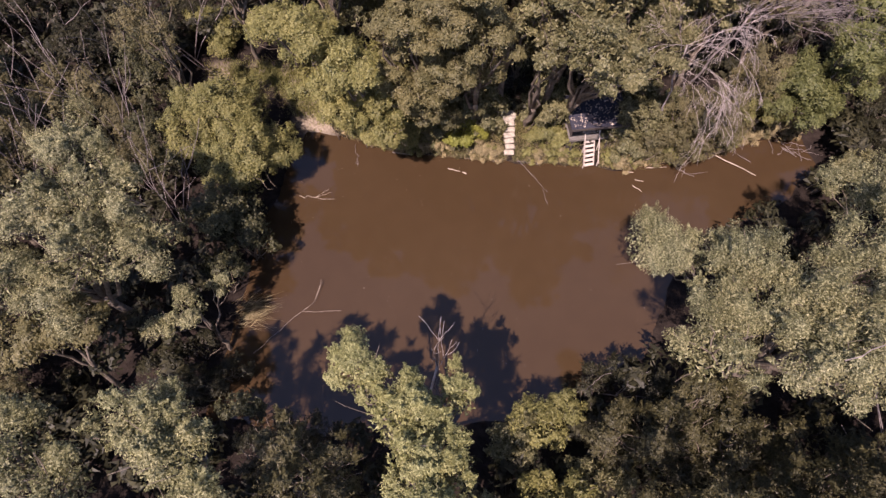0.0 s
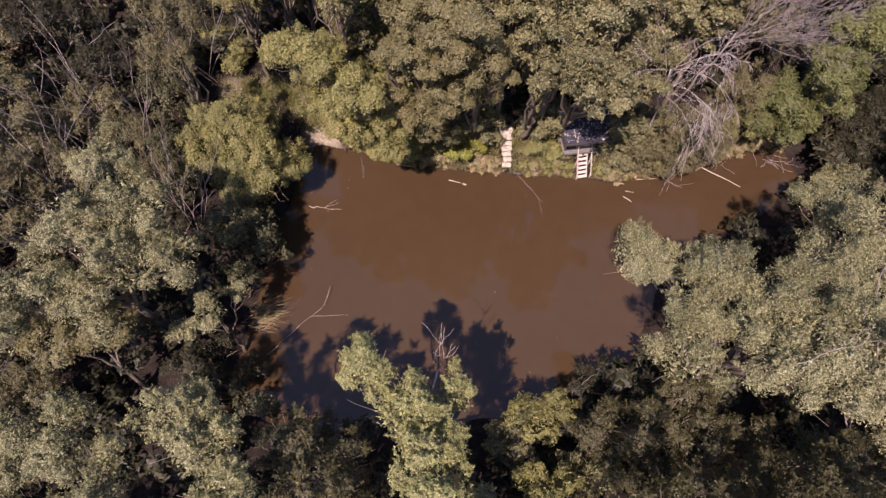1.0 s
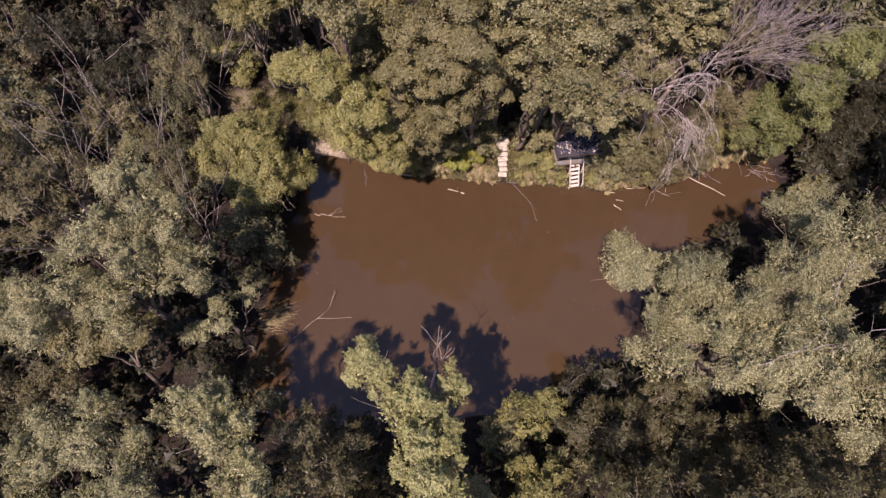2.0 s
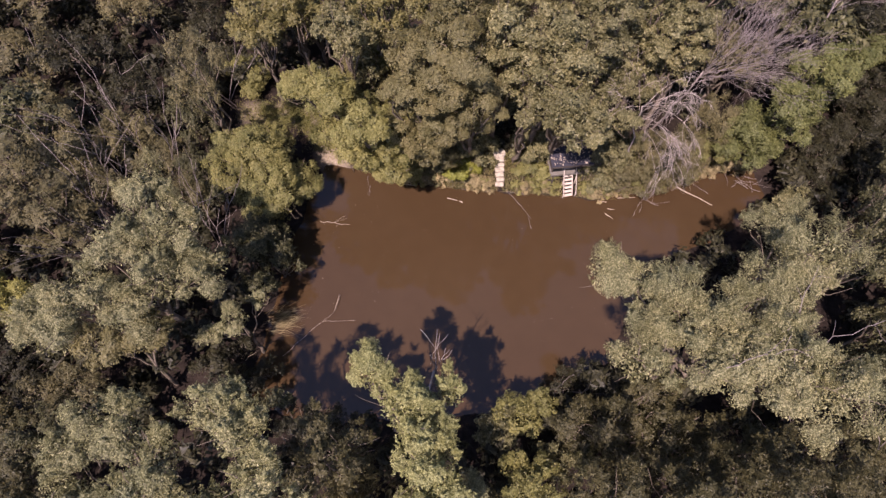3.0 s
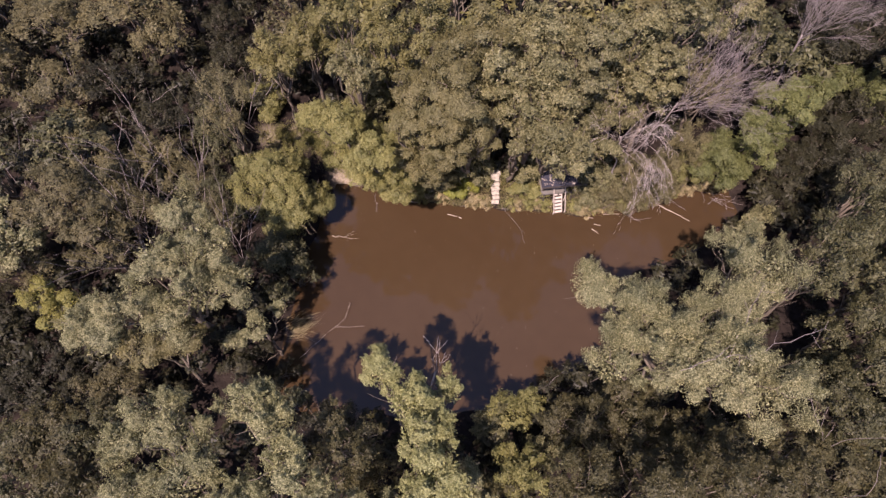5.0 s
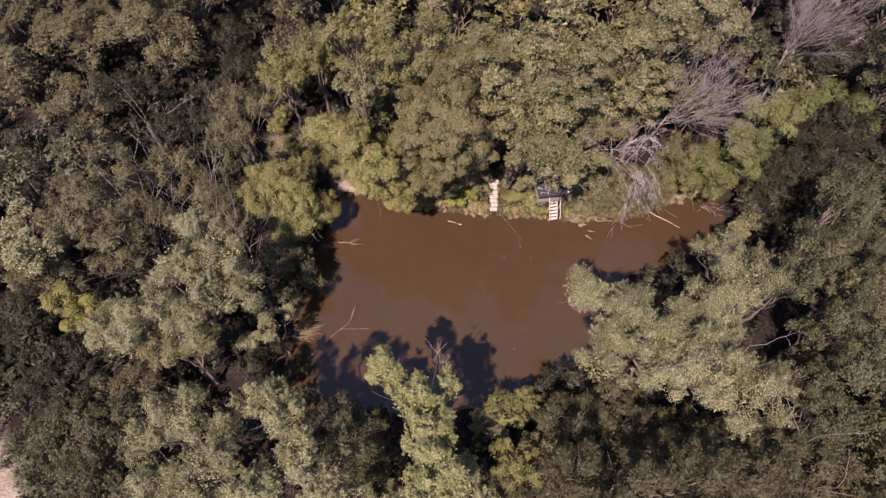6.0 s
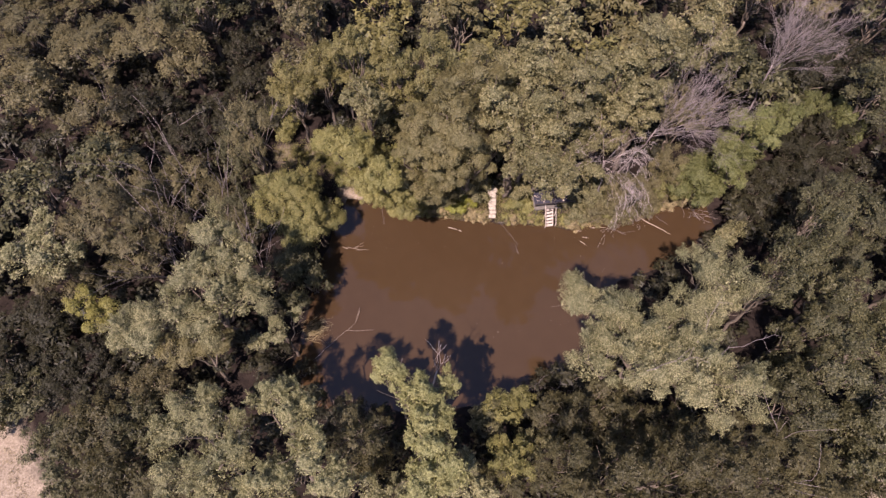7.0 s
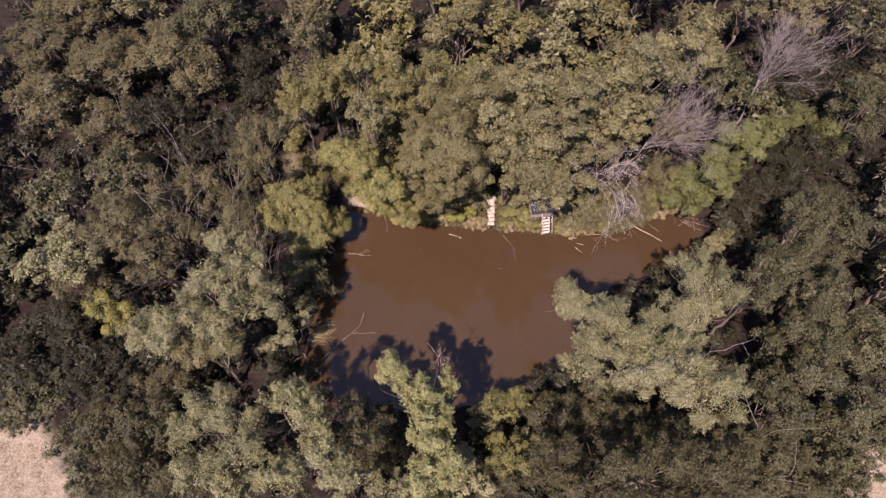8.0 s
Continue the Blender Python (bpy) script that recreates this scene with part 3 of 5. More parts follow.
stick("floating_log", (11.4, 2.9, 0.02), (11.9, 2.45, 0.02), 0.026, 0.013, W, 8)
stick("floating_log", (11.6, 3.3, 0.02), (12.1, 3.2, 0.02), 0.023, 0.013, W, 9)
stick("floating_log", (10.2, 4.3, 0.05), (11.6, 4.7, 0.1), 0.029, 0.013, W, 10)
stick("floating_log", (12.4, 4.2, 0.03), (13.7, 4.3, 0.03), 0.026, 0.013, W, 11)
stick("stick_in_water", (14.4, 4.1, 0.03), (15.3, 3.6, 0.02), 0.019, 0.008, "thin dead branch reaching out of the water", 12, DEAD, 0.1, 2)
stick("stick_in_water", (-8.6, 1.6, 0.1), (-7.0, 1.4, 0.03), 0.019, 0.007, "pale twig lying on the water under the trees", 13, BLEACHED, 0.08, 4)
stick("stick_in_water", (-9.71, -8.20, 0.1), (-6.85, -5.25, 0.25), 0.0105, 0.006, "pale forked branch leaning out over the water", 14, BLEACHED, 0.02, 2)
stick("stick_in_water", (-7.44, -5.88, 0.24), (-6.34, -5.84, 0.2), 0.009, 0.006, "pale forked branch leaning out over the water", 18, BLEACHED, 0.02, 1)
stick("stick_in_water", (-5.6, 5.6, 0.05), (-5.4, 3.9, 0.0), 0.013, 0.007, "thin dead branch reaching out of the water", 15, DEAD, 0.1, 3)
rng = np.random.default_rng(77)
for i in range(14):
    cx, cy = 21.6 + rng.normal(0, 1.4), 6.1 + rng.normal(0, 0.8)
    a = rng.uniform(0, 6.28)
    l = rng.uniform(0.5, 1.1)
    dx, dy = l * math.cos(a), l * math.sin(a)
    stick("driftwood_stick", (cx - dx, cy - dy, 0.08), (cx + dx, cy + dy, rng.uniform(0.05, 0.25)), 0.015, 0.007, "dry grey stick washed up at the pond corner", 200 + i, DEAD, 0.08, 0, "driftwood")


# ---- grass, reeds and floating specks ----
def blades(name, spots, height, width, mat, label, category, seed, lean=0.5, over=0.0):
    """One object of upright blades at the given places."""
    rng = np.random.default_rng(seed)
    n = len(spots)
    a = rng.uniform(0, 6.28, n)
    side = np.stack([np.cos(a), np.sin(a), np.zeros(n)], -1) * width * rng.uniform(0.6, 1.3, (n, 1))
    tip = spots + np.stack([rng.normal(over, lean, n), rng.normal(0.1 * over, lean, n), np.ones(n)], -1) * (height * rng.uniform(0.5, 1.2, (n, 1)))
    me = fast_mesh(name, np.stack([spots - side, spots + side, tip], 1).reshape(-1, 3), 3)
    me.materials.append(mat)
    return tagged(new(name, me), label, category, kind="stuff")


def along_shore(rng, first, last, count, near, far):
    pts = np.array(SHORE)[first:last + 1]
    s = rng.uniform(0, len(pts) - 1.001, count)
    i = s.astype(int)
    p = pts[i] + (pts[i + 1] - pts[i]) * (s - i)[:, None]
    p = p + np.stack([rng.normal(0, 0.15, count), rng.uniform(near, far, count)], -1)
    p = p[(np.abs(p[:, 0] - 3.95) > 0.3) & (np.abs(p[:, 0] - 8.9) > 0.6)]
    return np.c_[p, ground_height(p[:, 0], p[:, 1]) - 0.05]


rng = np.random.default_rng(40)
blades("bank_grass", along_shore(rng, 1, 8, 16000, -0.2, 1.5), 0.5, 0.018, LEAF["straw"], "pale dry grass overhanging the far pond bank", "grass", 41)
blades("bank_weeds", along_shore(rng, 1, 8, 16000, -0.1, 2.2), 0.55, 0.03, LEAF["lime"], "green weeds growing along the far bank", "grass", 42)
s = rng.uniform(0, 3.999, 14000)
way_pts = np.array([(-8.2, 7.9), (-9.2, 9.2), (-10.4, 10.4), (-12.4, 10.8), (-15.0, 10.8)])
p = way_pts[s.astype(int)] + (way_pts[s.astype(int) + 1] - way_pts[s.astype(int)]) * (s % 1)[:, None] + rng.normal(0, 0.7, (14000, 2))
blades("path_grass", np.c_[p, ground_height(p[:, 0], p[:, 1]) - 0.03], 0.22, 0.03, LEAF["lime"], "short yellow-green grass on the path to the water", "grass", 44)
p = np.stack([rng.normal(-10.4, 0.35, 260), rng.normal(-6.0, 0.4, 260)], -1)
blades("reeds", np.c_[p, rng.uniform(0.0, 0.35, 260)], 0.55, 0.014, LEAF["straw"], "dry straw-coloured reeds lying over the water", "reeds", 43, 0.7, 2.2)
p = np.stack([rng.uniform(-36, -24, 9000), rng.uniform(-24, -15.5, 9000)], -1)
p = p[np.hypot(p[:, 0], p[:, 1] - 6) > 36.5]
blades("field_stubble", np.c_[p, ground_height(p[:, 0], p[:, 1]) - 0.02], 0.16, 0.02, LEAF["straw"], "short dry stubble on the open field", "grass", 45, 0.9)
n = 190
p = np.stack([rng.uniform(-9, 14, n), rng.uniform(-9, 4.2, n), np.full(n, 0.006)], -1)
a, s = rng.uniform(0, 6.28, n), rng.uniform(0.008, 0.022, n) * rng.choice([1, 1, 1, 1.6], n)
l, w = np.stack([np.cos(a), np.sin(a), 0 * a], -1) * s[:, None], np.stack([-np.sin(a), np.cos(a), 0 * a], -1) * s[:, None] * 0.6
me = fast_mesh("floating_specks", np.stack([p - l, p - w, p + l, p + w], 1).reshape(-1, 3), 4)
me.materials.append(BLEACHED)
tagged(new("floating_specks", me), "tiny pale leaf specks floating on the pond", "leaves", kind="stuff")


# ---- low growth along the water's edge ----
rng = np.random.default_rng(50)
far_shore = np.array(SHORE[:10])
for i in range(60):
    s = i / 60 * 8.9
    a, f = int(s), s - int(s)
    sx, sy = far_shore[a] * (1 - f) + far_shore[a + 1] * f + rng.normal(0, 0.12, 2)
    r, pick = rng.uniform(0.35, 0.75), rng.random()
    if 8.2 < sx < 9.7 or 3.4 < sx < 4.6 or sx < -6.8:
        continue
    kind = "straw" if pick < 0.3 else "lime" if pick < 0.6 else "leafy" if pick < 0.8 else "dusk"
    words = {"straw": "tuft of pale dry grass overhanging the water", "lime": "small yellow-green bush at the water's edge",
             "leafy": "small leafy bush at the water's edge", "dusk": "small dry bush at the water's edge"}[kind]
    grow(kind, sx, sy + 0.3, [(sx, sy + 0.25, 0.45 + 0.3 * r, r, 0.7 * r), (sx + r, sy + 0.35, 0.5, 0.7 * r, 0.5 * r), (sx + 0.2, sy - 0.15, 0.25, 0.6 * r, 0.4 * r)],
         500 + i, shrub=True, label=words, clump=0.3, shoots=5)


# ---- bare saplings among the trees ----
def sapling(x, y, height, lean_x, lean_y, seed, radius=0.04):
    rng = np.random.default_rng(seed)
    root = thing("bare_sapling", x, y, 0.0, "thin leafless sapling with pale forked stems", "tree", "bare saplings")
    for _ in range(rng.integers(2, 4)):
        tubes = Tubes(4)
        branch_out(tubes, rng, (0, 0, -0.2), (lean_x + rng.normal(0, 0.16), lean_y + rng.normal(0, 0.16), 1.0), height * rng.uniform(0.8, 1.1), radius, 1, 0.1, 0.3)
        tubes.make("stem", DEAD, root)


rng = np.random.default_rng(60)
for i in range(9):
    sapling(rng.uniform(-38, -15), rng.uniform(0, 24), rng.uniform(6.5, 9.5), rng.normal(0.1, 0.2), rng.normal(0, 0.2), 600 + i)
sapling(-14.9, -1.1, 6.8, 0.08, -0.03, 651, 0.042)
sapling(-22.6, 3.5, 8.8, -0.16, 0.15, 653, 0.042)
sapling(-20.8, -0.8, 8.3, 0.12, -0.06, 654, 0.042)
sapling(-21.5, -1.7, 7.8, 0.00, 0.03, 655, 0.042)
sapling(-19.7, 4.3, 7.8, 0.16, -0.09, 657, 0.042)
sapling(-18.2, 2.4, 7.8, 0.04, 0.00, 658, 0.042)
sapling(-20.6, -2.4, 8.3, -0.08, 0.09, 659, 0.042)
sapling(-15.4, 0.2, 5.8, -0.20, -0.12, 660, 0.042)
sapling(-19.7, 4.6, 8.8, -0.16, 0.15, 663, 0.042)
sapling(19.5, -15.6, 9.1, -0.10, 0.05, 630)
sapling(19.9, -16.5, 9.1, -0.10, 0.05, 631)
sapling(7.9, -9.8, 4.6, -0.10, 0.05, 632)


# ---- trees ----


# trees round the pond
big_tree = grow("silver", 13.5, -10.5, [
    (8.7, -5.8, 8.3, 1.8, 1.8),
    (9.8, -6.7, 9.2, 1.5, 1.6),
    (8.5, -11.8, 12.0, 1.5, 1.7),
    (10.4, -8.9, 11.2, 1.9, 2.1),
    (9.0, -10.4, 11.8, 1.5, 1.7),
    (11.8, -12.1, 12.9, 2.1, 2.3),
    (13.8, -11.8, 12.9, 2.3, 2.5),
    (15.1, -8.6, 12.2, 2.1, 2.3),
    (16.5, -7.1, 12.8, 2.0, 2.1),
    (16.1, -12.9, 12.2, 1.9, 2.0),
    (14.3, -13.0, 12.5, 1.9, 2.0),
    (13.0, -9.4, 11.3, 2.0, 2.1),
    (14.9, -10.4, 11.6, 1.7, 1.8),
    (16.8, -4.5, 10.5, 1.7, 1.8),
    (11.3, -10.3, 12.0, 1.7, 1.8)], 11)
bare_branch(big_tree, (13.8, -11.0, 13.9), (15.3, -8.7, 14.2), 700)
bare_branch(big_tree, (14.1, -11.9, 14.2), (18.3, -10.2, 13.5), 701)
bare_branch(big_tree, (10.6, -12.9, 14.9), (13.3, -12.1, 14.9), 702)
grow("poplar", -1.2, -14.5, [
    (-2.7, -12.0, 9.8, 1.35, 1.5),
    (-3.4, -11.5, 9.4, 0.9, 1.0),
    (-1.4, -13.3, 9.8, 1.6, 1.8),
    (0.7, -12.4, 8.6, 1.1, 1.2),
    (-0.3, -13.1, 9.0, 1.1, 1.2),
    (-0.7, -14.8, 10.0, 1.6, 1.8),
    (0.1, -16.4, 10.0, 1.8, 2.0),
    (-0.5, -17.9, 9.6, 1.8, 2.0),
    (1.2, -17.4, 9.0, 1.4, 1.5)], 12)
grow("sage", -8.5, -17.5, [
    (-8.8, -14.2, 12.2, 1.35, 1.5),
    (-7.3, -15.2, 12.8, 1.7, 1.8),
    (-6.4, -17.1, 12.6, 1.7, 1.8),
    (-4.8, -18.2, 11.6, 1.7, 1.8),
    (-8.1, -18.6, 11.6, 1.7, 1.8)], 13)
grow("moss", -4.6, -15.6, [
    (-4.9, -14.7, 10.4, 1.2, 1.6),
    (-4.1, -16.2, 10.8, 1.3, 1.6),
    (-5.3, -15.6, 9.0, 1.2, 1.5),
    (-3.4, -14.9, 8.6, 1.1, 1.4)], 20, label="dim brownish tree with thin upright shoots")
# dark filler crown, shade in its leaf colour
grow("shade_brush", -6.4, -14.0, [
    (-6.5, -13.8, 6.2, 1.2, 1.3),
    (-5.6, -13.6, 5.4, 1.0, 1.1),
    (-7.3, -14.3, 5.2, 1.0, 1.1)], 26)
grow("sage", -13.5, -17.0, [
    (-13.2, -14.6, 11.6, 1.4, 1.5),
    (-10.4, -16.2, 12.2, 1.4, 1.5),
    (-14.4, -15.8, 11.0, 1.4, 1.5),
    (-10.9, -17.5, 12.0, 1.6, 1.7),
    (-13.9, -17.8, 10.5, 1.7, 1.8),
    (-11.9, -15.4, 12.0, 1.3, 1.4)], 14)
grow("silver", -14.8, -7.5, [
    (-15.0, -3.0, 10.7, 1.7, 1.8),
    (-13.3, -4.8, 10.2, 2.0, 2.1),
    (-15.9, -5.7, 10.0, 2.0, 2.1),
    (-13.9, -7.3, 9.0, 1.9, 2.0),
    (-11.9, -6.2, 8.6, 1.6, 1.7),
    (-17.4, -8.1, 8.6, 2.0, 2.1),
    (-19.2, -9.6, 7.4, 2.0, 2.1),
    (-15.4, -8.7, 8.0, 1.7, 1.8),
    (-21.4, -8.7, 6.6, 1.7, 1.8)], 15)
grow("olive", -15.6, -10.4, [
    (-16.8, -10.0, 6.6, 1.6, 1.7),
    (-14.7, -9.5, 7.0, 1.6, 1.7)], 19)
grow("silver", -10.9, -8.0, [
    (-11.3, -7.7, 4.8, 1.1, 1.2),
    (-12.6, -8.5, 4.3, 0.9, 0.9),
    (-10.6, -5.9, 3.6, 0.8, 0.8)], 16)
grow("yellow", -25.0, -5.5, [
    (-25.1, -6.3, 5.6, 1.3, 1.4),
    (-24.0, -7.7, 5.2, 1.2, 1.3),
    (-23.4, -6.4, 5.0, 1.1, 1.2)], 17)
grow("lime", -10.8, 3.2, [
    (-11.9, 3.35, 5.0, 2.3, 2.4),
    (-10.6, 2.05, 4.2, 2.2, 2.3),
    (-13.8, 5.05, 4.0, 1.8, 1.9),
    (-10.8, 0.85, 3.0, 1.8, 1.9),
    (-9.4, 3.15, 2.8, 1.7, 1.8),
    (-14.2, 3.05, 3.6, 1.8, 1.9),
    (-12.0, 1.15, 3.8, 1.9, 2.0),
    (-11.3, 5.35, 3.6, 1.9, 2.0)], 18)
# far bank: low willows and shrubs
grow("lime", -2.8, 5.3, [
    (-2.8, 5.3, 1.6, 0.9, 0.9),
    (-2.2, 5.3, 1.2, 0.6, 0.7),
    (-3.5, 5.2, 1.1, 0.6, 0.6)], 30, shrub=True, label="yellow-green shrub on the pond bank")
grow("lime", -4.6, 5.5, [
    (-4.6, 5.4, 2.2, 1.2, 1.3),
    (-3.8, 5.6, 1.7, 0.8, 0.9),
    (-5.4, 5.5, 1.5, 0.8, 0.8)], 31, shrub=True, label="yellow-green shrub on the pond bank")
grow("lime", -6.4, 6.2, [
    (-6.3, 6.1, 2.6, 1.3, 1.4),
    (-5.5, 6.3, 2.0, 0.9, 1.0),
    (-7.3, 6.3, 1.8, 0.8, 0.9)], 32, shrub=True, label="yellow-green shrub on the pond bank")
grow("lime", -1.1, 5.8, [
    (-1.1, 5.7, 2.2, 1.1, 1.2),
    (-0.3, 5.8, 1.7, 0.8, 0.8),
    (-1.8, 5.7, 1.5, 0.7, 0.8)], 33, shrub=True, label="yellow-green shrub on the pond bank")
grow("bright", 1.0, 5.2, [
    (1.0, 5.2, 1.8, 1.1, 1.2),
    (1.8, 5.3, 1.4, 0.8, 0.8),
    (0.3, 5.2, 1.3, 0.7, 0.8)], 34, shrub=True, label="bright lime-green shrub on the pond bank")
grow("leafy", -0.1, 6.3, [
    (-0.1, 6.1, 3.0, 1.2, 1.3),
    (0.7, 6.4, 2.2, 0.8, 0.9),
    (-0.9, 6.3, 2.1, 0.8, 0.8)], 35, shrub=True, label="leafy green shrub on the pond bank")
grow("leafy", 1.9, 6.2, [
    (1.9, 6.1, 2.6, 1.0, 1.1),
    (2.6, 6.3, 2.0, 0.7, 0.7),
    (1.2, 6.3, 1.8, 0.7, 0.7)], 36, shrub=True, label="leafy green shrub on the pond bank")
grow("lime", 6.0, 5.6, [
    (6.0, 5.6, 1.7, 0.9, 0.9),
    (6.7, 5.6, 1.3, 0.6, 0.7),
    (5.5, 5.5, 1.2, 0.6, 0.6)], 37, shrub=True, label="yellow-green shrub on the pond bank")
grow("lime", 7.2, 5.3, [
    (7.2, 5.4, 1.3, 0.7, 0.7),
    (7.7, 5.4, 1.0, 0.5, 0.5),
    (6.8, 5.2, 0.9, 0.5, 0.5)], 38, shrub=True, label="yellow-green shrub on the pond bank")
grow("leafy", 5.4, 6.4, [
    (5.6, 6.2, 2.4, 0.9, 1.0),
    (6.1, 6.5, 2.0, 0.8, 0.8),
    (5.0, 6.6, 1.8, 0.5, 0.6)], 39, shrub=True, label="leafy green shrub on the pond bank")
grow("leafy", 10.9, 4.5, [
    (10.8, 4.5, 1.5, 0.9, 0.9),
    (11.5, 4.5, 1.1, 0.6, 0.7),
    (10.3, 4.4, 1.0, 0.6, 0.6)], 40, shrub=True, label="leafy green shrub on the pond bank")
grow("dusk", 12.4, 4.7, [
    (12.3, 4.7, 1.7, 1.0, 1.1),
    (13.1, 4.8, 1.3, 0.7, 0.7),
    (11.7, 4.7, 1.2, 0.7, 0.7)], 41, shrub=True, label="dry greyish brush on the pond bank")
grow("dusk", 14.3, 4.3, [
    (14.2, 4.3, 1.6, 1.0, 1.1),
    (15.0, 4.3, 1.2, 0.7, 0.7),
    (13.7, 4.2, 1.1, 0.7, 0.7)], 42, shrub=True, label="dry greyish brush on the pond bank")
grow("dusk", 16.3, 5.1, [
    (16.2, 5.1, 1.8, 1.1, 1.2),
    (17.1, 5.2, 1.4, 0.8, 0.8),
    (15.7, 5.1, 1.3, 0.7, 0.8)], 43, shrub=True, label="dry greyish brush on the pond bank")
grow("lime", -2.6, 6.5, [
    (-2.6, 6.3, 3.4, 1.4, 1.5),
    (-1.7, 6.7, 2.5, 1.0, 1.0),
    (-3.5, 6.6, 2.4, 0.9, 1.0)], 44, shrub=True, label="yellow-green shrub on the pond bank")
grow("leafy", 10.3, 5.2, [
    (10.2, 5.1, 2.4, 1.0, 1.1),
    (11.0, 5.3, 1.8, 0.7, 0.7),
    (9.7, 5.2, 1.7, 0.7, 0.7)], 45, shrub=True, label="leafy green shrub on the pond bank")
grow("leafy", 11.2, 5.7, [
    (11.1, 5.5, 3.2, 1.1, 1.2),
    (12.0, 5.8, 2.4, 0.8, 0.8),
    (10.6, 5.7, 2.2, 0.7, 0.8)], 46, shrub=True, label="leafy green shrub on the pond bank")
stand("lime", -5.8, 6.7, 3.4, 1.5, 0, 0)
stand("lime", -5.9, 6.4, 5.0, 1.5, 67, 1)
stand("lime", -4.9, 6.3, 5.0, 1.7, 134, 0)
stand("lime", -3.0, 6.3, 5.4, 1.7, 201, 1)
stand("leafy", -1.0, 6.3, 5.2, 1.7, 268, 0)
stand("leafy", 1.1, 6.3, 4.8, 1.7, 335, 1)
stand("leafy", 2.0, 6.6, 4.4, 1.5, 42, 0)
stand("leafy", 5.9, 6.9, 4.6, 1.5, 109, 1)
stand("leafy", 12.1, 6.3, 4.6, 1.7, 176, 0)
stand("dusk", 14.0, 6.3, 4.6, 1.7, 243, 1)
stand("dusk", 16.1, 6.3, 4.6, 1.7, 310, 0)
stand("lime", 18.6, 6.3, 4.2, 1.7, 17, 1)
grow("lime", -4.7, 6.2, [
    (-4.6, 6.0, 3.2, 1.4, 1.5),
    (-3.5, 6.4, 2.4, 1.0, 1.1),
    (-5.9, 6.3, 2.2, 1.0, 1.0)], 130, shrub=True, label="yellow-green willow shrub on the far pond bank")
grow("lime", -3.3, 5.5, [
    (-3.3, 5.5, 2.0, 1.1, 1.2),
    (-2.4, 5.6, 1.5, 0.8, 0.9),
    (-4.3, 5.4, 1.4, 0.8, 0.8)], 131, shrub=True, label="yellow-green willow shrub on the far pond bank")
grow("dusk", -1.8, 5.6, [
    (-1.8, 5.5, 2.4, 1.0, 1.1),
    (-0.9, 5.7, 1.8, 0.8, 0.8),
    (-2.7, 5.6, 1.7, 0.7, 0.7)], 134, shrub=True, label="dry greyish brush on the far pond bank")
grow("leafy", -0.3, 5.6, [
    (-0.3, 5.6, 1.8, 0.8, 0.8),
    (0.4, 5.7, 1.4, 0.6, 0.6),
    (-1.0, 5.5, 1.3, 0.6, 0.6)], 135, shrub=True, label="leafy green shrub on the far pond bank")
grow("leafy", 2.4, 5.7, [
    (2.4, 5.6, 2.4, 0.9, 0.9),
    (3.2, 5.8, 1.8, 0.7, 0.7),
    (1.7, 5.7, 1.7, 0.6, 0.7)], 137, shrub=True, label="leafy green shrub on the far pond bank")
grow("lime", 5.9, 5.6, [
    (5.9, 5.6, 1.6, 0.8, 0.8),
    (6.6, 5.6, 1.2, 0.6, 0.6),
    (5.3, 5.5, 1.1, 0.6, 0.6)], 138, shrub=True, label="yellow-green willow shrub on the far pond bank")
grow("leafy", 6.5, 5.8, [
    (6.4, 5.5, 3.6, 1.1, 1.2),
    (7.5, 6.0, 2.7, 0.8, 0.9),
    (5.7, 5.9, 2.5, 0.8, 0.8)], 140, shrub=True, label="leafy green shrub on the far pond bank")
grow("leafy", 10.7, 5.9, [
    (10.5, 5.6, 3.4, 1.2, 1.3),
    (11.8, 6.0, 2.5, 0.9, 0.9),
    (9.8, 6.0, 2.4, 0.8, 0.9)], 141, shrub=True, label="leafy green shrub on the far pond bank")
grow("leafy", 11.4, 5.2, [
    (11.4, 5.3, 1.3, 0.8, 0.8),
    (12.2, 5.2, 1.0, 0.6, 0.6),
    (10.8, 5.0, 0.9, 0.6, 0.6)], 142, shrub=True, label="leafy green shrub on the far pond bank")
grow("dusk", 12.4, 5.6, [
    (12.2, 5.6, 2.0, 1.1, 1.2),
    (13.4, 5.7, 1.5, 0.8, 0.9),
    (11.5, 5.5, 1.4, 0.8, 0.8)], 143, shrub=True, label="dry greyish brush on the far pond bank")
grow("dusk", 13.7, 5.2, [
    (13.5, 5.2, 2.0, 1.1, 1.2),
    (14.7, 5.3, 1.5, 0.8, 0.9),
    (12.8, 5.1, 1.4, 0.8, 0.8)], 144, shrub=True, label="dry greyish brush on the far pond bank")
grow("dusk", 15.0, 5.6, [
    (14.8, 5.5, 2.4, 1.2, 1.3),
    (16.1, 5.7, 1.8, 0.9, 0.9),
    (14.1, 5.6, 1.7, 0.8, 0.9)], 145, shrub=True, label="dry greyish brush on the far pond bank")
grow("lime", -5.7, 6.1, [
    (-5.7, 6.0, 2.4, 1.1, 1.2),
    (-4.8, 6.2, 1.8, 0.8, 0.9),
    (-6.7, 6.1, 1.7, 0.8, 0.8)], 146, shrub=True, label="yellow-green willow shrub on the far pond bank")
grow("dusk", 16.4, 5.5, [
    (16.3, 5.5, 2.0, 1.1, 1.2),
    (17.5, 5.6, 1.5, 0.8, 0.9),
    (15.6, 5.4, 1.4, 0.8, 0.8)], 150, shrub=True, label="dry greyish brush on the far pond bank")
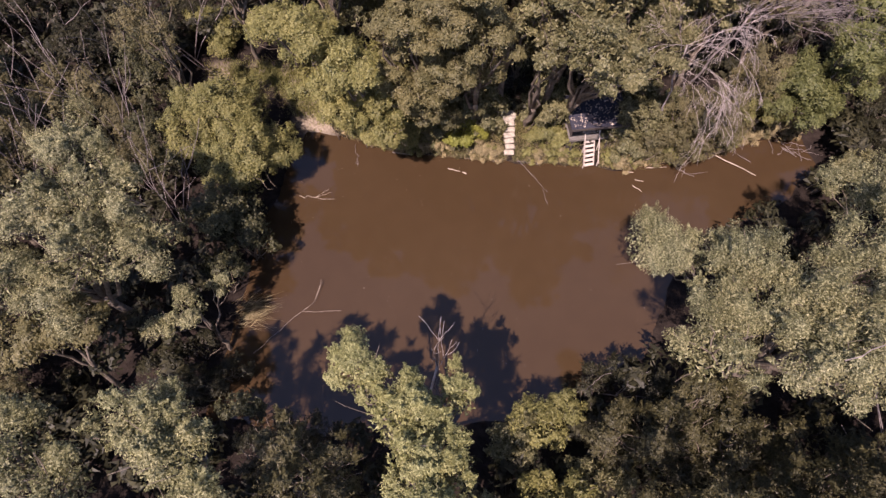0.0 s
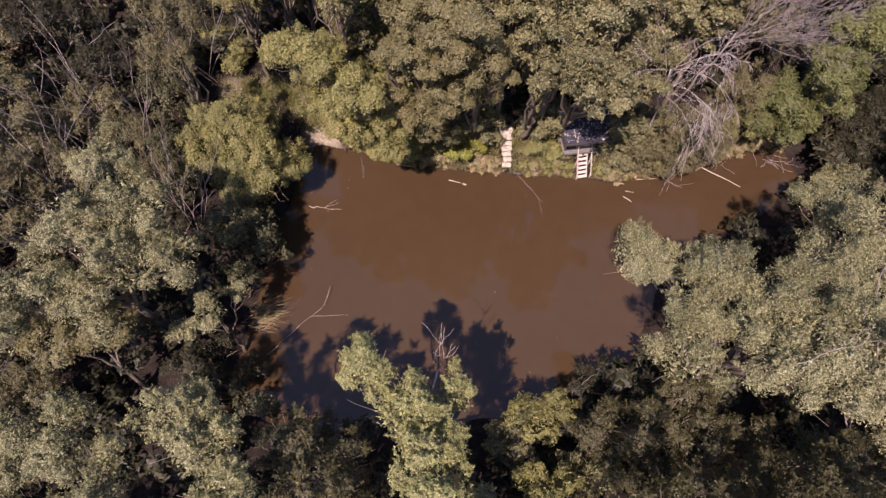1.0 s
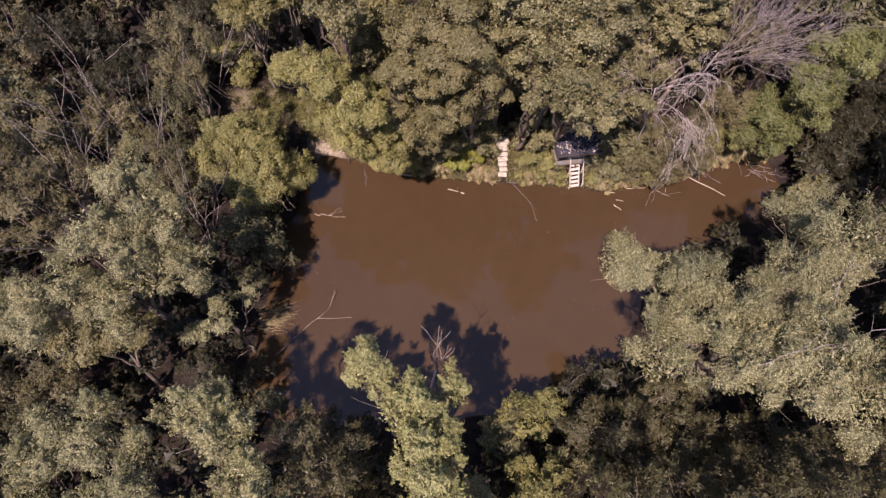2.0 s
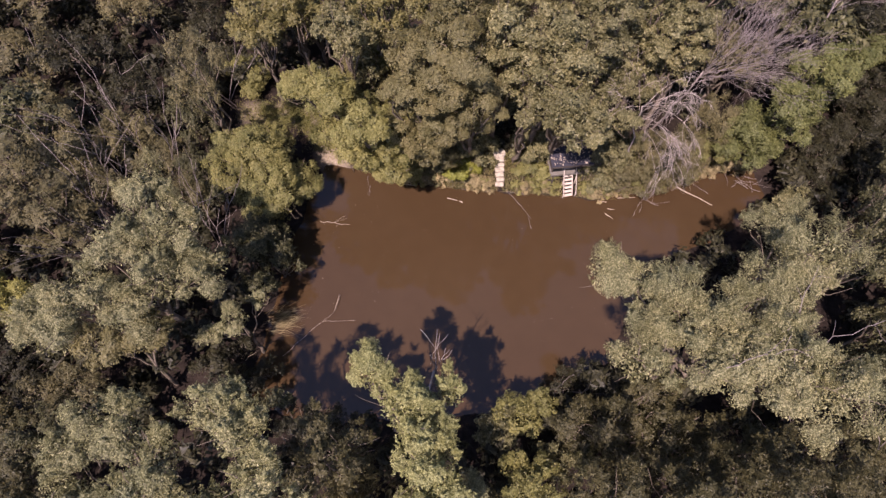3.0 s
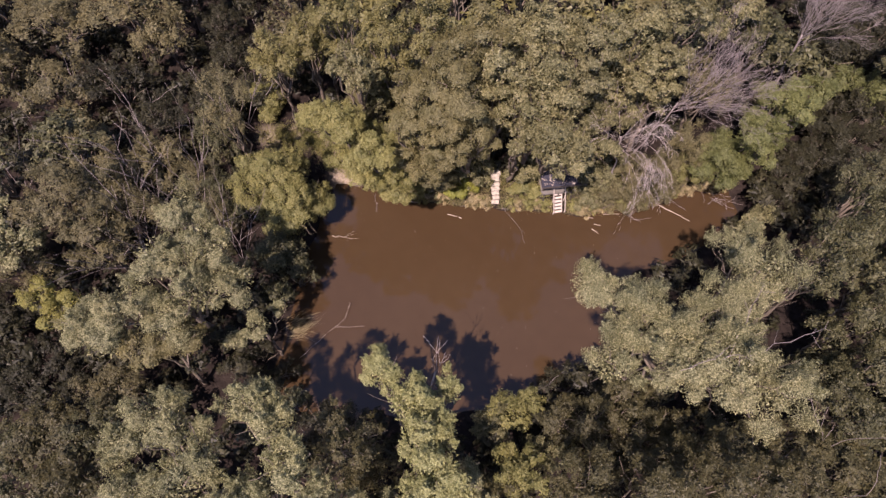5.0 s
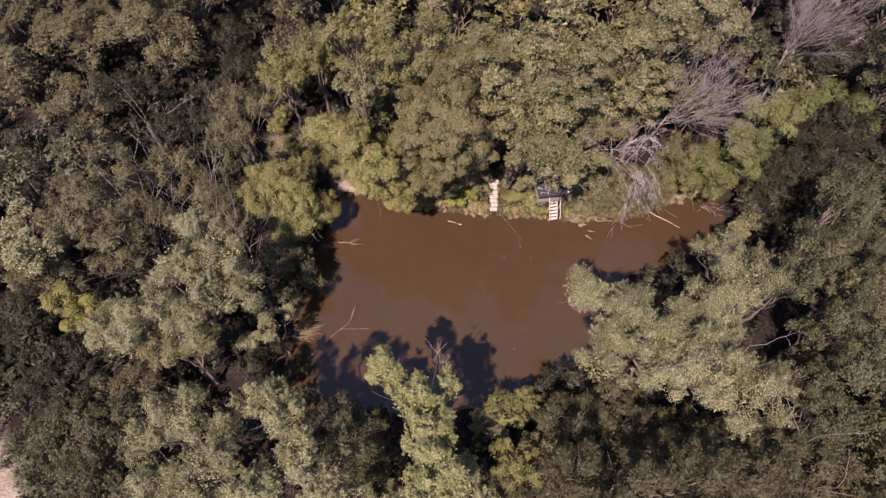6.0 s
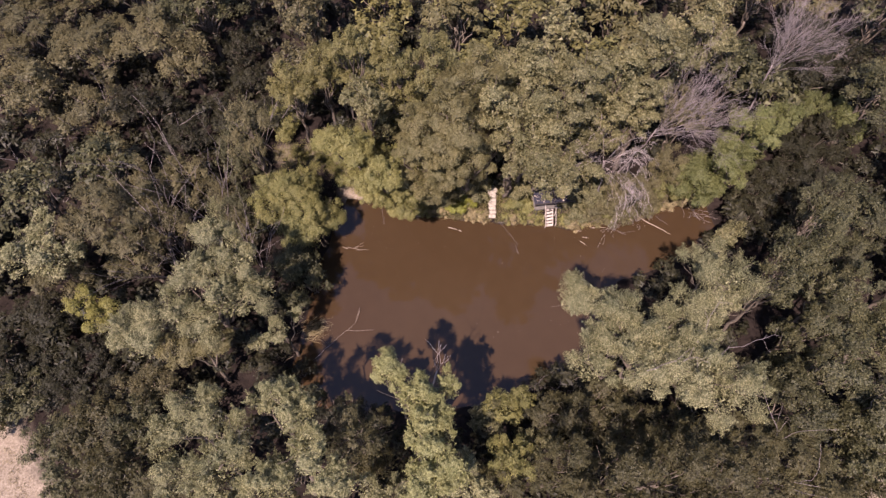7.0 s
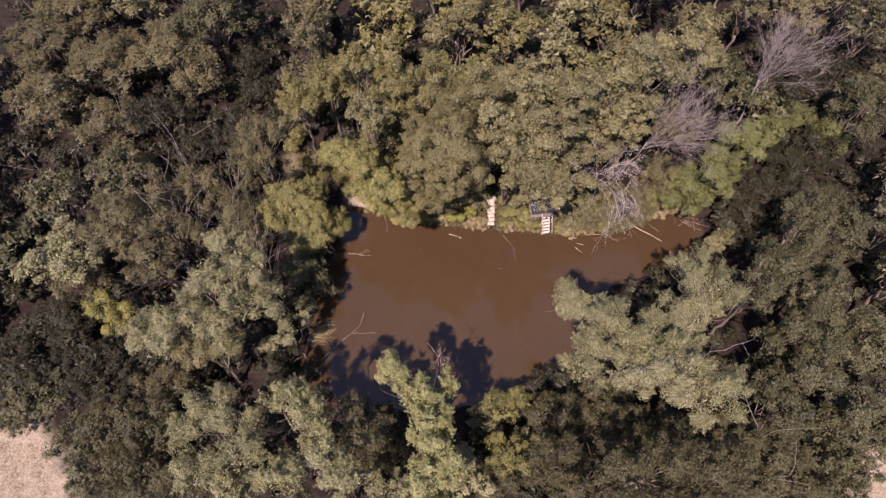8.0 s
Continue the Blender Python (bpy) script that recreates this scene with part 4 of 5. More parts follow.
grow("lime", -2.3, 6.2, [
    (-2.2, 5.7, 4.5, 1.5, 1.6),
    (-1.0, 6.5, 3.4, 1.1, 1.2),
    (-3.5, 6.4, 3.1, 1.0, 1.1)], 132, shrub=True, label="yellow-green willow shrub on the far pond bank")
grow("lime", -0.9, 5.8, [
    (-1.0, 5.4, 4.0, 1.4, 1.5),
    (0.2, 6.0, 3.0, 1.0, 1.1),
    (-2.1, 5.9, 2.8, 1.0, 1.0)], 133, shrub=True, label="yellow-green willow shrub on the far pond bank")
grow("leafy", 1.7, 6.0, [
    (1.6, 5.7, 4.0, 1.4, 1.5),
    (2.9, 6.3, 3.0, 1.0, 1.1),
    (0.6, 6.2, 2.8, 1.0, 1.0)], 136, shrub=True, label="leafy green shrub on the far pond bank")
grow("leafy", 5.0, 6.1, [
    (5.6, 6.0, 3.2, 1.0, 1.1),
    (6.1, 6.3, 2.6, 0.9, 0.9)], 139, shrub=True, label="leafy green shrub on the far pond bank")
grow("leafy", 0.3, 6.6, [
    (0.3, 6.0, 5.0, 1.5, 1.6),
    (1.6, 6.9, 3.8, 1.1, 1.2),
    (-0.9, 6.8, 3.5, 1.0, 1.1)], 147, shrub=True, label="leafy green shrub on the far pond bank")
grow("leafy", 3.0, 6.6, [
    (2.3, 6.2, 4.6, 1.1, 1.2),
    (1.9, 6.9, 3.5, 1.0, 1.0)], 148, shrub=True, label="leafy green shrub on the far pond bank")
grow("lime", -3.8, 6.1, [
    (-3.7, 5.3, 6.0, 1.6, 1.7),
    (-2.5, 6.5, 4.5, 1.2, 1.3),
    (-5.1, 6.5, 4.2, 1.1, 1.2)], 149, shrub=True, label="yellow-green willow shrub on the far pond bank")
grow("lime", -5.6, 6.5, [
    (-5.4, 5.7, 7.0, 1.4, 1.5),
    (-4.2, 6.8, 5.6, 1.3, 1.3),
    (-6.9, 6.8, 5.2, 1.1, 1.1),
    (-5.8, 6.5, 3.9, 1.3, 1.3)], 231)
grow("lime", -5.0, 6.3, [
    (-4.9, 6.0, 4.8, 1.1, 1.2),
    (-3.9, 6.6, 3.8, 1.0, 1.0),
    (-6.0, 6.5, 3.6, 0.8, 0.9),
    (-5.1, 6.2, 2.6, 1.0, 1.0)], 232)
grow("leafy", 6.2, 7.8, [
    (7.6, 2.7, 8.6, 1.1, 0.9), (9.0, 2.9, 8.6, 1.1, 0.9), (8.9, 3.3, 9.3, 1.1, 1.0), (7.4, 2.9, 9.4, 1.1, 1.0), (10.2, 3.5, 9.3, 1.2, 1.1), (8.2, 2.6, 10.6, 1.6, 1.4), (6.6, 2.6, 11.5, 1.6, 1.5), (6.4, 0.8, 11.3, 1.0, 0.9), (7.8, 0.8, 11.3, 1.0, 0.9), (6.7, 1.6, 11.0, 1.5, 1.3), (6.0, 1.0, 12.2, 1.5, 1.3)], 25, cover=1.3)
grow("leafy", 2.0, 6.6, [
    (2.0, 6.6, 3.4, 1.2, 1.2),
    (2.9, 6.9, 2.6, 0.8, 0.8),
    (1.2, 6.8, 2.5, 0.8, 0.8)], 151, shrub=True, label="leafy green shrub on the far pond bank")
grow("leafy", 0.3, 6.8, [
    (0.3, 6.8, 3.6, 1.2, 1.2),
    (1.1, 7.1, 2.8, 0.8, 0.8),
    (-0.6, 7.0, 2.7, 0.8, 0.8)], 152, shrub=True, label="leafy green shrub on the far pond bank")
grow("leafy", 5.7, 6.5, [
    (5.7, 6.5, 2.8, 1.0, 1.0),
    (6.4, 6.8, 2.0, 0.7, 0.7),
    (5.0, 6.7, 1.9, 0.7, 0.7)], 153, shrub=True, label="leafy green shrub on the far pond bank")
grow("leafy", 6.4, 7.0, [
    (6.4, 7.0, 3.6, 1.0, 1.0),
    (7.1, 7.3, 2.8, 0.7, 0.7),
    (5.7, 7.2, 2.7, 0.7, 0.7)], 154, shrub=True, label="leafy green shrub on the far pond bank")
grow("leafy", 11.4, 7.2, [
    (11.4, 7.2, 3.0, 1.1, 1.1),
    (12.1, 7.5, 2.2, 0.8, 0.8),
    (10.6, 7.4, 2.1, 0.8, 0.8)], 155, shrub=True, label="leafy green shrub on the far pond bank")

def canopy(kind, x, y, top, r, seed):
    """A tree whose crown of radius r stands at (x, y); by the water its trunk leans out from the bank."""
    rng = np.random.default_rng(seed)
    lobes = [(x + a, y + b, c, d, e) for a, b, c, d, e in round_lobes(rng, top, r, 7)]
    # the slope above the stone steps lies open to the sun
    lobes = [l for l in lobes if l[2] > 9.5 or not 0.8 < l[0] < 6.2]
    if x > -8 and (y > 7 or not 0.9 < x < 12):
        for i in range(5):
            a, f = (3.4 if x > -5 else 4.6) + 0.7 * i, rng.uniform(0.4, 0.66)
            lobes.append((x + 0.6 * r * math.cos(a), y + 1.6 * (1 - f) + 0.5 * r * math.sin(a), f * top, 0.5 * r, 0.6 * r))
    grow(kind, x, max(y, 6.9 if x < 16 else 7.6), lobes, seed, twigs=2)


# the tall trees of the far bank: kind, place, height, crown radius
for i, (kind, cx, cy, top, r) in enumerate((
    ("lime", -15.4, 13.4, 3.5, 2.1),
    ("lime", -7.0, 4.6, 12.0, 2.2),
    ("lime", -4.9, 2.4, 11.5, 1.9),
    ("lime", -3.4, 2.8, 8.5, 1.7),
    ("lime", -2.7, 4.1, 4.0, 1.3),
    ("lime", -5.8, 4.9, 5.2, 1.1),
    ("gold", -12.8, 12.2, 9.5, 2.4),
    ("gold", -10.4, 13.4, 12.0, 2.2),
    ("leafy", -6.0, 7.4, 14.5, 2.0),
    ("gold", -7.7, 12.4, 14.5, 1.9),
    ("gold", -4.1, 9.9, 15.5, 2.2),
    ("olive", -0.0, 4.6, 16.5, 3.3),
    ("olive", -1.8, 3.2, 13.5, 2.0),
    ("olive", 1.6, 2.9, 13.5, 2.1),
    ("olive", -0.7, 3.5, 9.5, 1.6),
    ("olive", 2.3, 7.6, 17.5, 2.7),
    ("gold", -0.8, 8.1, 18.0, 2.2),
    ("leafy", 5.8, 4.7, 15.5, 3.0),
    ("leafy", 4.9, 3.6, 11.8, 1.5),
    ("leafy", 9.0, 6.3, 14.5, 2.3),
    ("leafy", 9.6, 9.2, 15.5, 2.5),
    ("leafy", 6.1, 10.1, 16.0, 2.9),
    ("leafy", 12.4, 9.4, 16.0, 2.4),
    ("leafy", 14.6, 10.5, 17.0, 2.4),
    ("leafy", 3.1, 5.9, 16.0, 1.8),
    ("fern", 20.3, 6.0, 6.3, 2.3),
    ("fern", 23.8, 8.9, 10.0, 2.2),
    ("fern", 27.0, 11.2, 8.4, 1.7),
    ("fern", 21.5, 5.9, 10.0, 2.0),
    ("leafy", 14.5, 9.3, 13.0, 1.9),
)):
    canopy(kind, cx, cy, top, r, 800 + i)
grow("lime", -6.4, 7.6, [
    (-9.1, 6.4, 8.2, 1.4, 1.4),
    (-8.5, 5.4, 9.4, 1.4, 1.4),
    (-7.7, 5.8, 8.0, 1.3, 1.4),
    (-6.8, 6.2, 6.6, 1.3, 1.4)], 27)
# shrubs added where the bank is in shade, with leaves coloured that dark
grow("shade_brush", -13.1, -9.4, [
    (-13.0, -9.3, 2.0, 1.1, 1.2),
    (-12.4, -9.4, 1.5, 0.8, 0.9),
    (-14.0, -9.5, 1.4, 0.8, 0.8)], 250, shrub=True, label="twiggy shrub on the pond bank, shade put into its dark colour")
grow("shade_brush", -12.2, -8.4, [
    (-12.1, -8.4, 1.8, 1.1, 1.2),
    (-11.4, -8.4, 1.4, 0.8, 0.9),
    (-13.0, -8.5, 1.3, 0.8, 0.8)], 251, shrub=True, label="twiggy shrub on the pond bank, shade put into its dark colour")
grow("shade_brush", -11.2, -10.4, [
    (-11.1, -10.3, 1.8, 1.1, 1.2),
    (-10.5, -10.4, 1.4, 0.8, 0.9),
    (-12.0, -10.5, 1.3, 0.8, 0.8)], 252, shrub=True, label="twiggy shrub on the pond bank, shade put into its dark colour")
grow("shade_brush", -10.4, -9.5, [
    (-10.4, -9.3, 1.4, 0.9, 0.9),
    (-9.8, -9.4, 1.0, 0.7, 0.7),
    (-11.0, -9.6, 1.0, 0.6, 0.7)], 253, shrub=True, label="twiggy shrub on the pond bank, shade put into its dark colour")
grow("shade_brush", -11.9, -11.0, [
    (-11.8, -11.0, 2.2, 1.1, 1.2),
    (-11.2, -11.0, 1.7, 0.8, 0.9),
    (-12.7, -11.1, 1.5, 0.8, 0.8)], 254, shrub=True, label="twiggy shrub on the pond bank, shade put into its dark colour")
grow("shade_brush", 8.3, -9.2, [
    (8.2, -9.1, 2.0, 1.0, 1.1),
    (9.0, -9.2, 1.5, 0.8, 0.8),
    (7.6, -9.3, 1.4, 0.7, 0.7)], 255, shrub=True, label="twiggy shrub on the pond bank, shade put into its dark colour")
grow("shade_brush", 7.1, -9.9, [
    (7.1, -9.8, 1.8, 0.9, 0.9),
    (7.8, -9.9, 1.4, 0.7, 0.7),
    (6.6, -10.0, 1.3, 0.6, 0.7)], 256, shrub=True, label="twiggy shrub on the pond bank, shade put into its dark colour")
grow("moss", 11.3, -11.4, [
    (10.8, -11.5, 6.0, 1.2, 1.3),
    (12.0, -11.5, 5.1, 1.0, 1.1),
    (10.4, -11.6, 4.8, 1.0, 1.1),
    (11.4, -12.2, 4.5, 1.2, 1.3),
    (11.9, -10.3, 3.6, 1.2, 1.3)], 270)
grow("moss", 9.3, -12.9, [
    (8.8, -12.9, 6.3, 1.4, 1.4),
    (10.2, -12.9, 5.4, 1.2, 1.2),
    (8.3, -13.0, 5.0, 1.2, 1.2),
    (9.4, -13.7, 4.7, 1.4, 1.4),
    (9.9, -11.8, 3.8, 1.4, 1.4)], 271)
grow("moss", 11.7, -13.3, [
    (11.1, -13.3, 6.5, 1.4, 1.4),
    (12.5, -13.3, 5.5, 1.2, 1.2),
    (10.7, -13.5, 5.2, 1.2, 1.2),
    (11.7, -14.1, 4.9, 1.4, 1.4),
    (12.4, -12.3, 3.9, 1.4, 1.4)], 272)
grow("moss", 7.4, -13.0, [
    (7.1, -13.0, 5.5, 1.2, 1.3),
    (8.2, -13.1, 4.7, 1.0, 1.1),
    (6.5, -13.2, 4.4, 1.0, 1.1),
    (7.5, -13.8, 4.1, 1.2, 1.3),
    (7.8, -12.1, 3.3, 1.2, 1.3)], 273)
# near bank: undergrowth between the trees
grow("lime", 4.3, -12.2, [
    (4.2, -12.2, 3.0, 1.3, 1.4),
    (5.0, -12.2, 2.4, 1.0, 1.0),
    (3.6, -12.4, 2.2, 1.0, 1.0)], 60, shrub=True, label="shaded leafy undergrowth shrub at the pond edge")
grow("lime", 5.9, -11.2, [
    (5.8, -11.1, 2.4, 0.9, 0.9),
    (6.4, -11.2, 1.9, 0.7, 0.7),
    (5.4, -11.3, 1.8, 0.7, 0.7)], 61, shrub=True, label="shaded leafy undergrowth shrub at the pond edge")
grow("leafy", 3.2, -13.1, [
    (3.2, -13.0, 3.4, 1.2, 1.3),
    (3.9, -13.1, 2.7, 0.9, 0.9),
    (2.6, -13.2, 2.5, 0.9, 0.9)], 62, shrub=True, label="shaded leafy undergrowth shrub at the pond edge")
# the near-black shrubs from here on have shade painted into their leaves
grow("shade_brush", 7.6, -11.9, [
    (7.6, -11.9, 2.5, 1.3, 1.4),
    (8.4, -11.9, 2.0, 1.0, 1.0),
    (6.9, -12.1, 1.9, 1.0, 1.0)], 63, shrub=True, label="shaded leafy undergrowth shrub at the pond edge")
grow("shade_brush", -5.5, -12.8, [
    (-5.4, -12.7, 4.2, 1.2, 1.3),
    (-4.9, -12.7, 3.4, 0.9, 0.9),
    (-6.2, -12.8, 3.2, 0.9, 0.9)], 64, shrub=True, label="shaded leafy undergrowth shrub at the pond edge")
grow("shade_brush", -7.2, -12.9, [
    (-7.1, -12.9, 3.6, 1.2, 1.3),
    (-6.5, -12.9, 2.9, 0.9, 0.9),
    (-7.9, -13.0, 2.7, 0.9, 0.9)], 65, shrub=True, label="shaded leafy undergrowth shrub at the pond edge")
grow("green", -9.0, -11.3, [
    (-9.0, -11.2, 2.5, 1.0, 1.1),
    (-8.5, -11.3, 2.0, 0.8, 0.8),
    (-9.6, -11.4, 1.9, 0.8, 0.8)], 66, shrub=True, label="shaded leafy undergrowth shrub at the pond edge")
grow("shade_brush", 9.8, -10.6, [
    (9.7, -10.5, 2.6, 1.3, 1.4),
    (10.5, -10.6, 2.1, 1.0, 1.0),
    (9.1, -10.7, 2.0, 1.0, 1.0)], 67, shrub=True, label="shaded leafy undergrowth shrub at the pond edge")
grow("shade_brush", 11.7, -11.5, [
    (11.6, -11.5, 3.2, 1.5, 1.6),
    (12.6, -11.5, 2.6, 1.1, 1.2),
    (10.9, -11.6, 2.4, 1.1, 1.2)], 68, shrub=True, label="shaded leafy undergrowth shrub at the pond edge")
grow("shade_brush", 10.2, -12.9, [
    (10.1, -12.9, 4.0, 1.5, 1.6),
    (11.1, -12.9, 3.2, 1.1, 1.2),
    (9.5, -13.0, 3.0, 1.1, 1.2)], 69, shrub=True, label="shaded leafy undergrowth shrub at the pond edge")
grow("green", -10.4, -2.6, [
    (-10.3, -2.6, 2.8, 1.4, 1.5),
    (-9.5, -2.6, 2.2, 1.0, 1.1),
    (-11.3, -2.7, 2.1, 1.0, 1.1)], 70, shrub=True, label="shaded leafy undergrowth shrub at the pond edge")
grow("green", -10.9, -1.4, [
    (-10.8, -1.4, 3.4, 1.5, 1.6),
    (-10.0, -1.3, 2.7, 1.1, 1.2),
    (-11.9, -1.4, 2.5, 1.1, 1.2)], 71, shrub=True, label="shaded leafy undergrowth shrub at the pond edge")
grow("green", -11.3, -4.5, [
    (-11.3, -4.4, 2.4, 1.2, 1.3),
    (-10.6, -4.5, 1.9, 0.9, 0.9),
    (-12.1, -4.6, 1.8, 0.9, 0.9)], 72, shrub=True, label="shaded leafy undergrowth shrub at the pond edge")
grow("green", -12.1, -2.2, [
    (-11.9, -2.2, 4.0, 1.5, 1.6),
    (-11.2, -2.1, 3.2, 1.1, 1.2),
    (-13.1, -2.2, 3.0, 1.1, 1.2)], 73, shrub=True, label="shaded leafy undergrowth shrub at the pond edge")
grow("leafy", 21.9, 2.4, [
    (22.1, 1.9, 3.2, 1.2, 1.3),
    (23.0, 2.5, 2.8, 1.1, 1.2),
    (21.6, 1.6, 2.4, 0.9, 1.0)], 74, shrub=True, label="shaded leafy undergrowth shrub at the pond edge")
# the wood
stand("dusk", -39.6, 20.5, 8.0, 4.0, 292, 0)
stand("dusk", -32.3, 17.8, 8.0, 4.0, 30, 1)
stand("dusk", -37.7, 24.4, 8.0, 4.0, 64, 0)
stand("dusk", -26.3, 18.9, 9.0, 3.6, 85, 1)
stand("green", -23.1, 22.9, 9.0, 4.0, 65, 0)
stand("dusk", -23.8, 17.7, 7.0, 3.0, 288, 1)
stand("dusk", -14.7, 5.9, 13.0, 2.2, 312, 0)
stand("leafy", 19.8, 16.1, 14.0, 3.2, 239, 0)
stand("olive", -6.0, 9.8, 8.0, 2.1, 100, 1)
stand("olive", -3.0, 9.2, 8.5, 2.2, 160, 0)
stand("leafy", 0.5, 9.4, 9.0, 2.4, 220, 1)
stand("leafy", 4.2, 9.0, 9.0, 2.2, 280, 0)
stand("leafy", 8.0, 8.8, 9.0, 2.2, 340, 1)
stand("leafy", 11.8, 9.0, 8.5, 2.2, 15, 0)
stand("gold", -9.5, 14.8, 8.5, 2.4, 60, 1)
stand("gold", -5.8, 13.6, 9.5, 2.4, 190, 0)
stand("shade_brush", 31.6, 17.6, 7.0, 3.4, 62, 0)
stand("shade_brush", 35.6, 18.8, 7.2, 3.4, 162, 1)
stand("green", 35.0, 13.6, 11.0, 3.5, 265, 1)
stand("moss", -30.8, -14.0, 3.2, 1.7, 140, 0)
stand("shade_brush", 30.9, 20.8, 8.0, 3.0, 272, 0)
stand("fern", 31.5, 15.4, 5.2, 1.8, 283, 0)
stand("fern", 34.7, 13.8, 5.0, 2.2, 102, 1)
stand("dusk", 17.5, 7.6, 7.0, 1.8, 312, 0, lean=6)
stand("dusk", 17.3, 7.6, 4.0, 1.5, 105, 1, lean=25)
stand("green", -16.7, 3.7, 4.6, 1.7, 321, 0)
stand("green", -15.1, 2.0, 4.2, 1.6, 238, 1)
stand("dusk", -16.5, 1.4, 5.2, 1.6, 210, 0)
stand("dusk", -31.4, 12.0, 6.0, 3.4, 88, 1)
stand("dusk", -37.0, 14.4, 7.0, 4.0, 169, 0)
# low dark trees whose leaf colour stands in for shade
stand("shade_brush", -26.4, 12.7, 6.0, 3.0, 68, 1)
stand("shade_brush", -22.5, 10.3, 5.0, 2.6, 278, 0)
stand("shade_brush", -19.6, 13.0, 4.5, 2.2, 170, 1)
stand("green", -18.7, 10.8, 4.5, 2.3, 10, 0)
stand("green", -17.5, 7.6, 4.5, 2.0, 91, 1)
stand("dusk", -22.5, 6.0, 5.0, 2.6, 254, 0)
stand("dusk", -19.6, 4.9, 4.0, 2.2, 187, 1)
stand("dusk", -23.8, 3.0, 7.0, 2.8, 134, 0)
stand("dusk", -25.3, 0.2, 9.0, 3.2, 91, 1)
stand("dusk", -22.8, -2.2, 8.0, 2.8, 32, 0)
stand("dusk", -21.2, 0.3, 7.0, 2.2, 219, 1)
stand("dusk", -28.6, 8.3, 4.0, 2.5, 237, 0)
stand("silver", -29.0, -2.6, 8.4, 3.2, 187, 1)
# added low growth, coloured as dark as the shaded hollow on the left
stand("shade_brush", -31.0, -11.5, 4.5, 2.6, 74, 0)
stand("shade_brush", -27.8, -9.8, 3.6, 2.2, 218, 1)
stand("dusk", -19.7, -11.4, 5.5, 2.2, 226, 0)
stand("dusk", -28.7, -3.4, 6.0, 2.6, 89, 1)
stand("shade_brush", -30.2, -6.2, 4.0, 2.3, 33, 0)
stand("shade_brush", -32.4, -8.8, 3.8, 2.3, 133, 1)
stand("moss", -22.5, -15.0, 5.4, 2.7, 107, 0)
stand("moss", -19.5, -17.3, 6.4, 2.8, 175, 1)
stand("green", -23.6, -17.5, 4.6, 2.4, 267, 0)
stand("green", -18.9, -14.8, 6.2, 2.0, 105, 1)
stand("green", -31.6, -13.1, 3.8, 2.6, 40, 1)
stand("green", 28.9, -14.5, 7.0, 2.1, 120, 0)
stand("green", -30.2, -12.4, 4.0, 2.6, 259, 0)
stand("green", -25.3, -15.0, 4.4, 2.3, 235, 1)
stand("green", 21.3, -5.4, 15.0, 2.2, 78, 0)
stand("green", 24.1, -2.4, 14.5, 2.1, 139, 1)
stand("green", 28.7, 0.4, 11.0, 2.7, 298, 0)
stand("green", 26.1, -5.0, 11.0, 2.7, 303, 1)
stand("green", 23.7, -7.4, 11.0, 2.1, 236, 0)
stand("green", 29.0, -7.7, 10.0, 3.0, 1, 1)
stand("green", 23.7, -10.3, 11.5, 2.7, 245, 0)
stand("green", 27.4, -13.0, 10.0, 2.9, 81, 1)
stand("green", 21.7, -12.9, 10.0, 2.4, 295, 0)
stand("green", 23.8, -9.1, 6.0, 1.8, 328, 1)
stand("moss", 21.5, -15.4, 8.5, 2.8, 154, 0)
stand("green", 27.3, -13.4, 7.5, 2.4, 344, 1)
stand("moss", 25.2, -17.4, 7.5, 2.6, 273, 0)
stand("moss", 22.7, -17.2, 8.0, 2.8, 117, 1)
stand("green", 26.0, -15.3, 7.0, 2.7, 316, 0)
stand("green", 27.6, 2.0, 10.5, 2.4, 20, 0)
# added fillers for the canopy gaps: leaf colour imitates deep shade
stand("shade_brush", 30.0, 7.0, 4.6, 2.4, 0, 0)
stand("shade_brush", 31.6, 9.6, 4.6, 2.4, 77, 1)
stand("shade_brush", 29.2, 4.9, 4.2, 2.2, 154, 0)
stand("shade_brush", 32.4, 12.6, 5.0, 2.4, 231, 1)
stand("shade_brush", 27.2, 7.6, 4.0, 2.0, 308, 0)
stand("shade_brush", -24.6, -9.8, 3.6, 2.0, 25, 1)
stand("shade_brush", -28.6, -7.4, 4.0, 2.2, 102, 0)
stand("shade_brush", -22.8, -11.3, 3.4, 1.9, 179, 1)
stand("shade_brush", -26.4, -11.6, 4.0, 2.2, 256, 0)
stand("shade_brush", -20.4, 20.4, 4.4, 2.2, 333, 1)
stand("shade_brush", -18.6, 17.0, 4.2, 2.0, 50, 0)
stand("shade_brush", -17.0, 13.6, 3.8, 1.8, 127, 1)
stand("shade_brush", 26.1, 6.5, 3.6, 2.0, 130, 0)
stand("shade_brush", 28.2, 8.6, 3.8, 2.2, 250, 1)
stand("shade_brush", 29.8, 11.0, 4.0, 2.2, 10, 0)
stand("shade_brush", 24.9, 4.4, 3.2, 1.7, 75, 1)
stand("green", 28.4, -1.5, 9.0, 2.1, 138, 1)
stand("moss", 14.6, -14.8, 10.5, 2.6, 36, 0)
stand("moss", 12.3, -14.8, 8.0, 2.2, 213, 1)
stand("shade_brush", 9.6, -15.4, 7.0, 1.9, 305, 0)
stand("moss", 9.6, -17.6, 13.6, 2.5, 236, 1)
stand("moss", 13.2, -17.0, 14.0, 2.5, 141, 0)
stand("moss", 16.4, -17.3, 11.5, 2.7, 324, 1)
stand("moss", 18.9, -14.6, 9.0, 2.3, 172, 0)
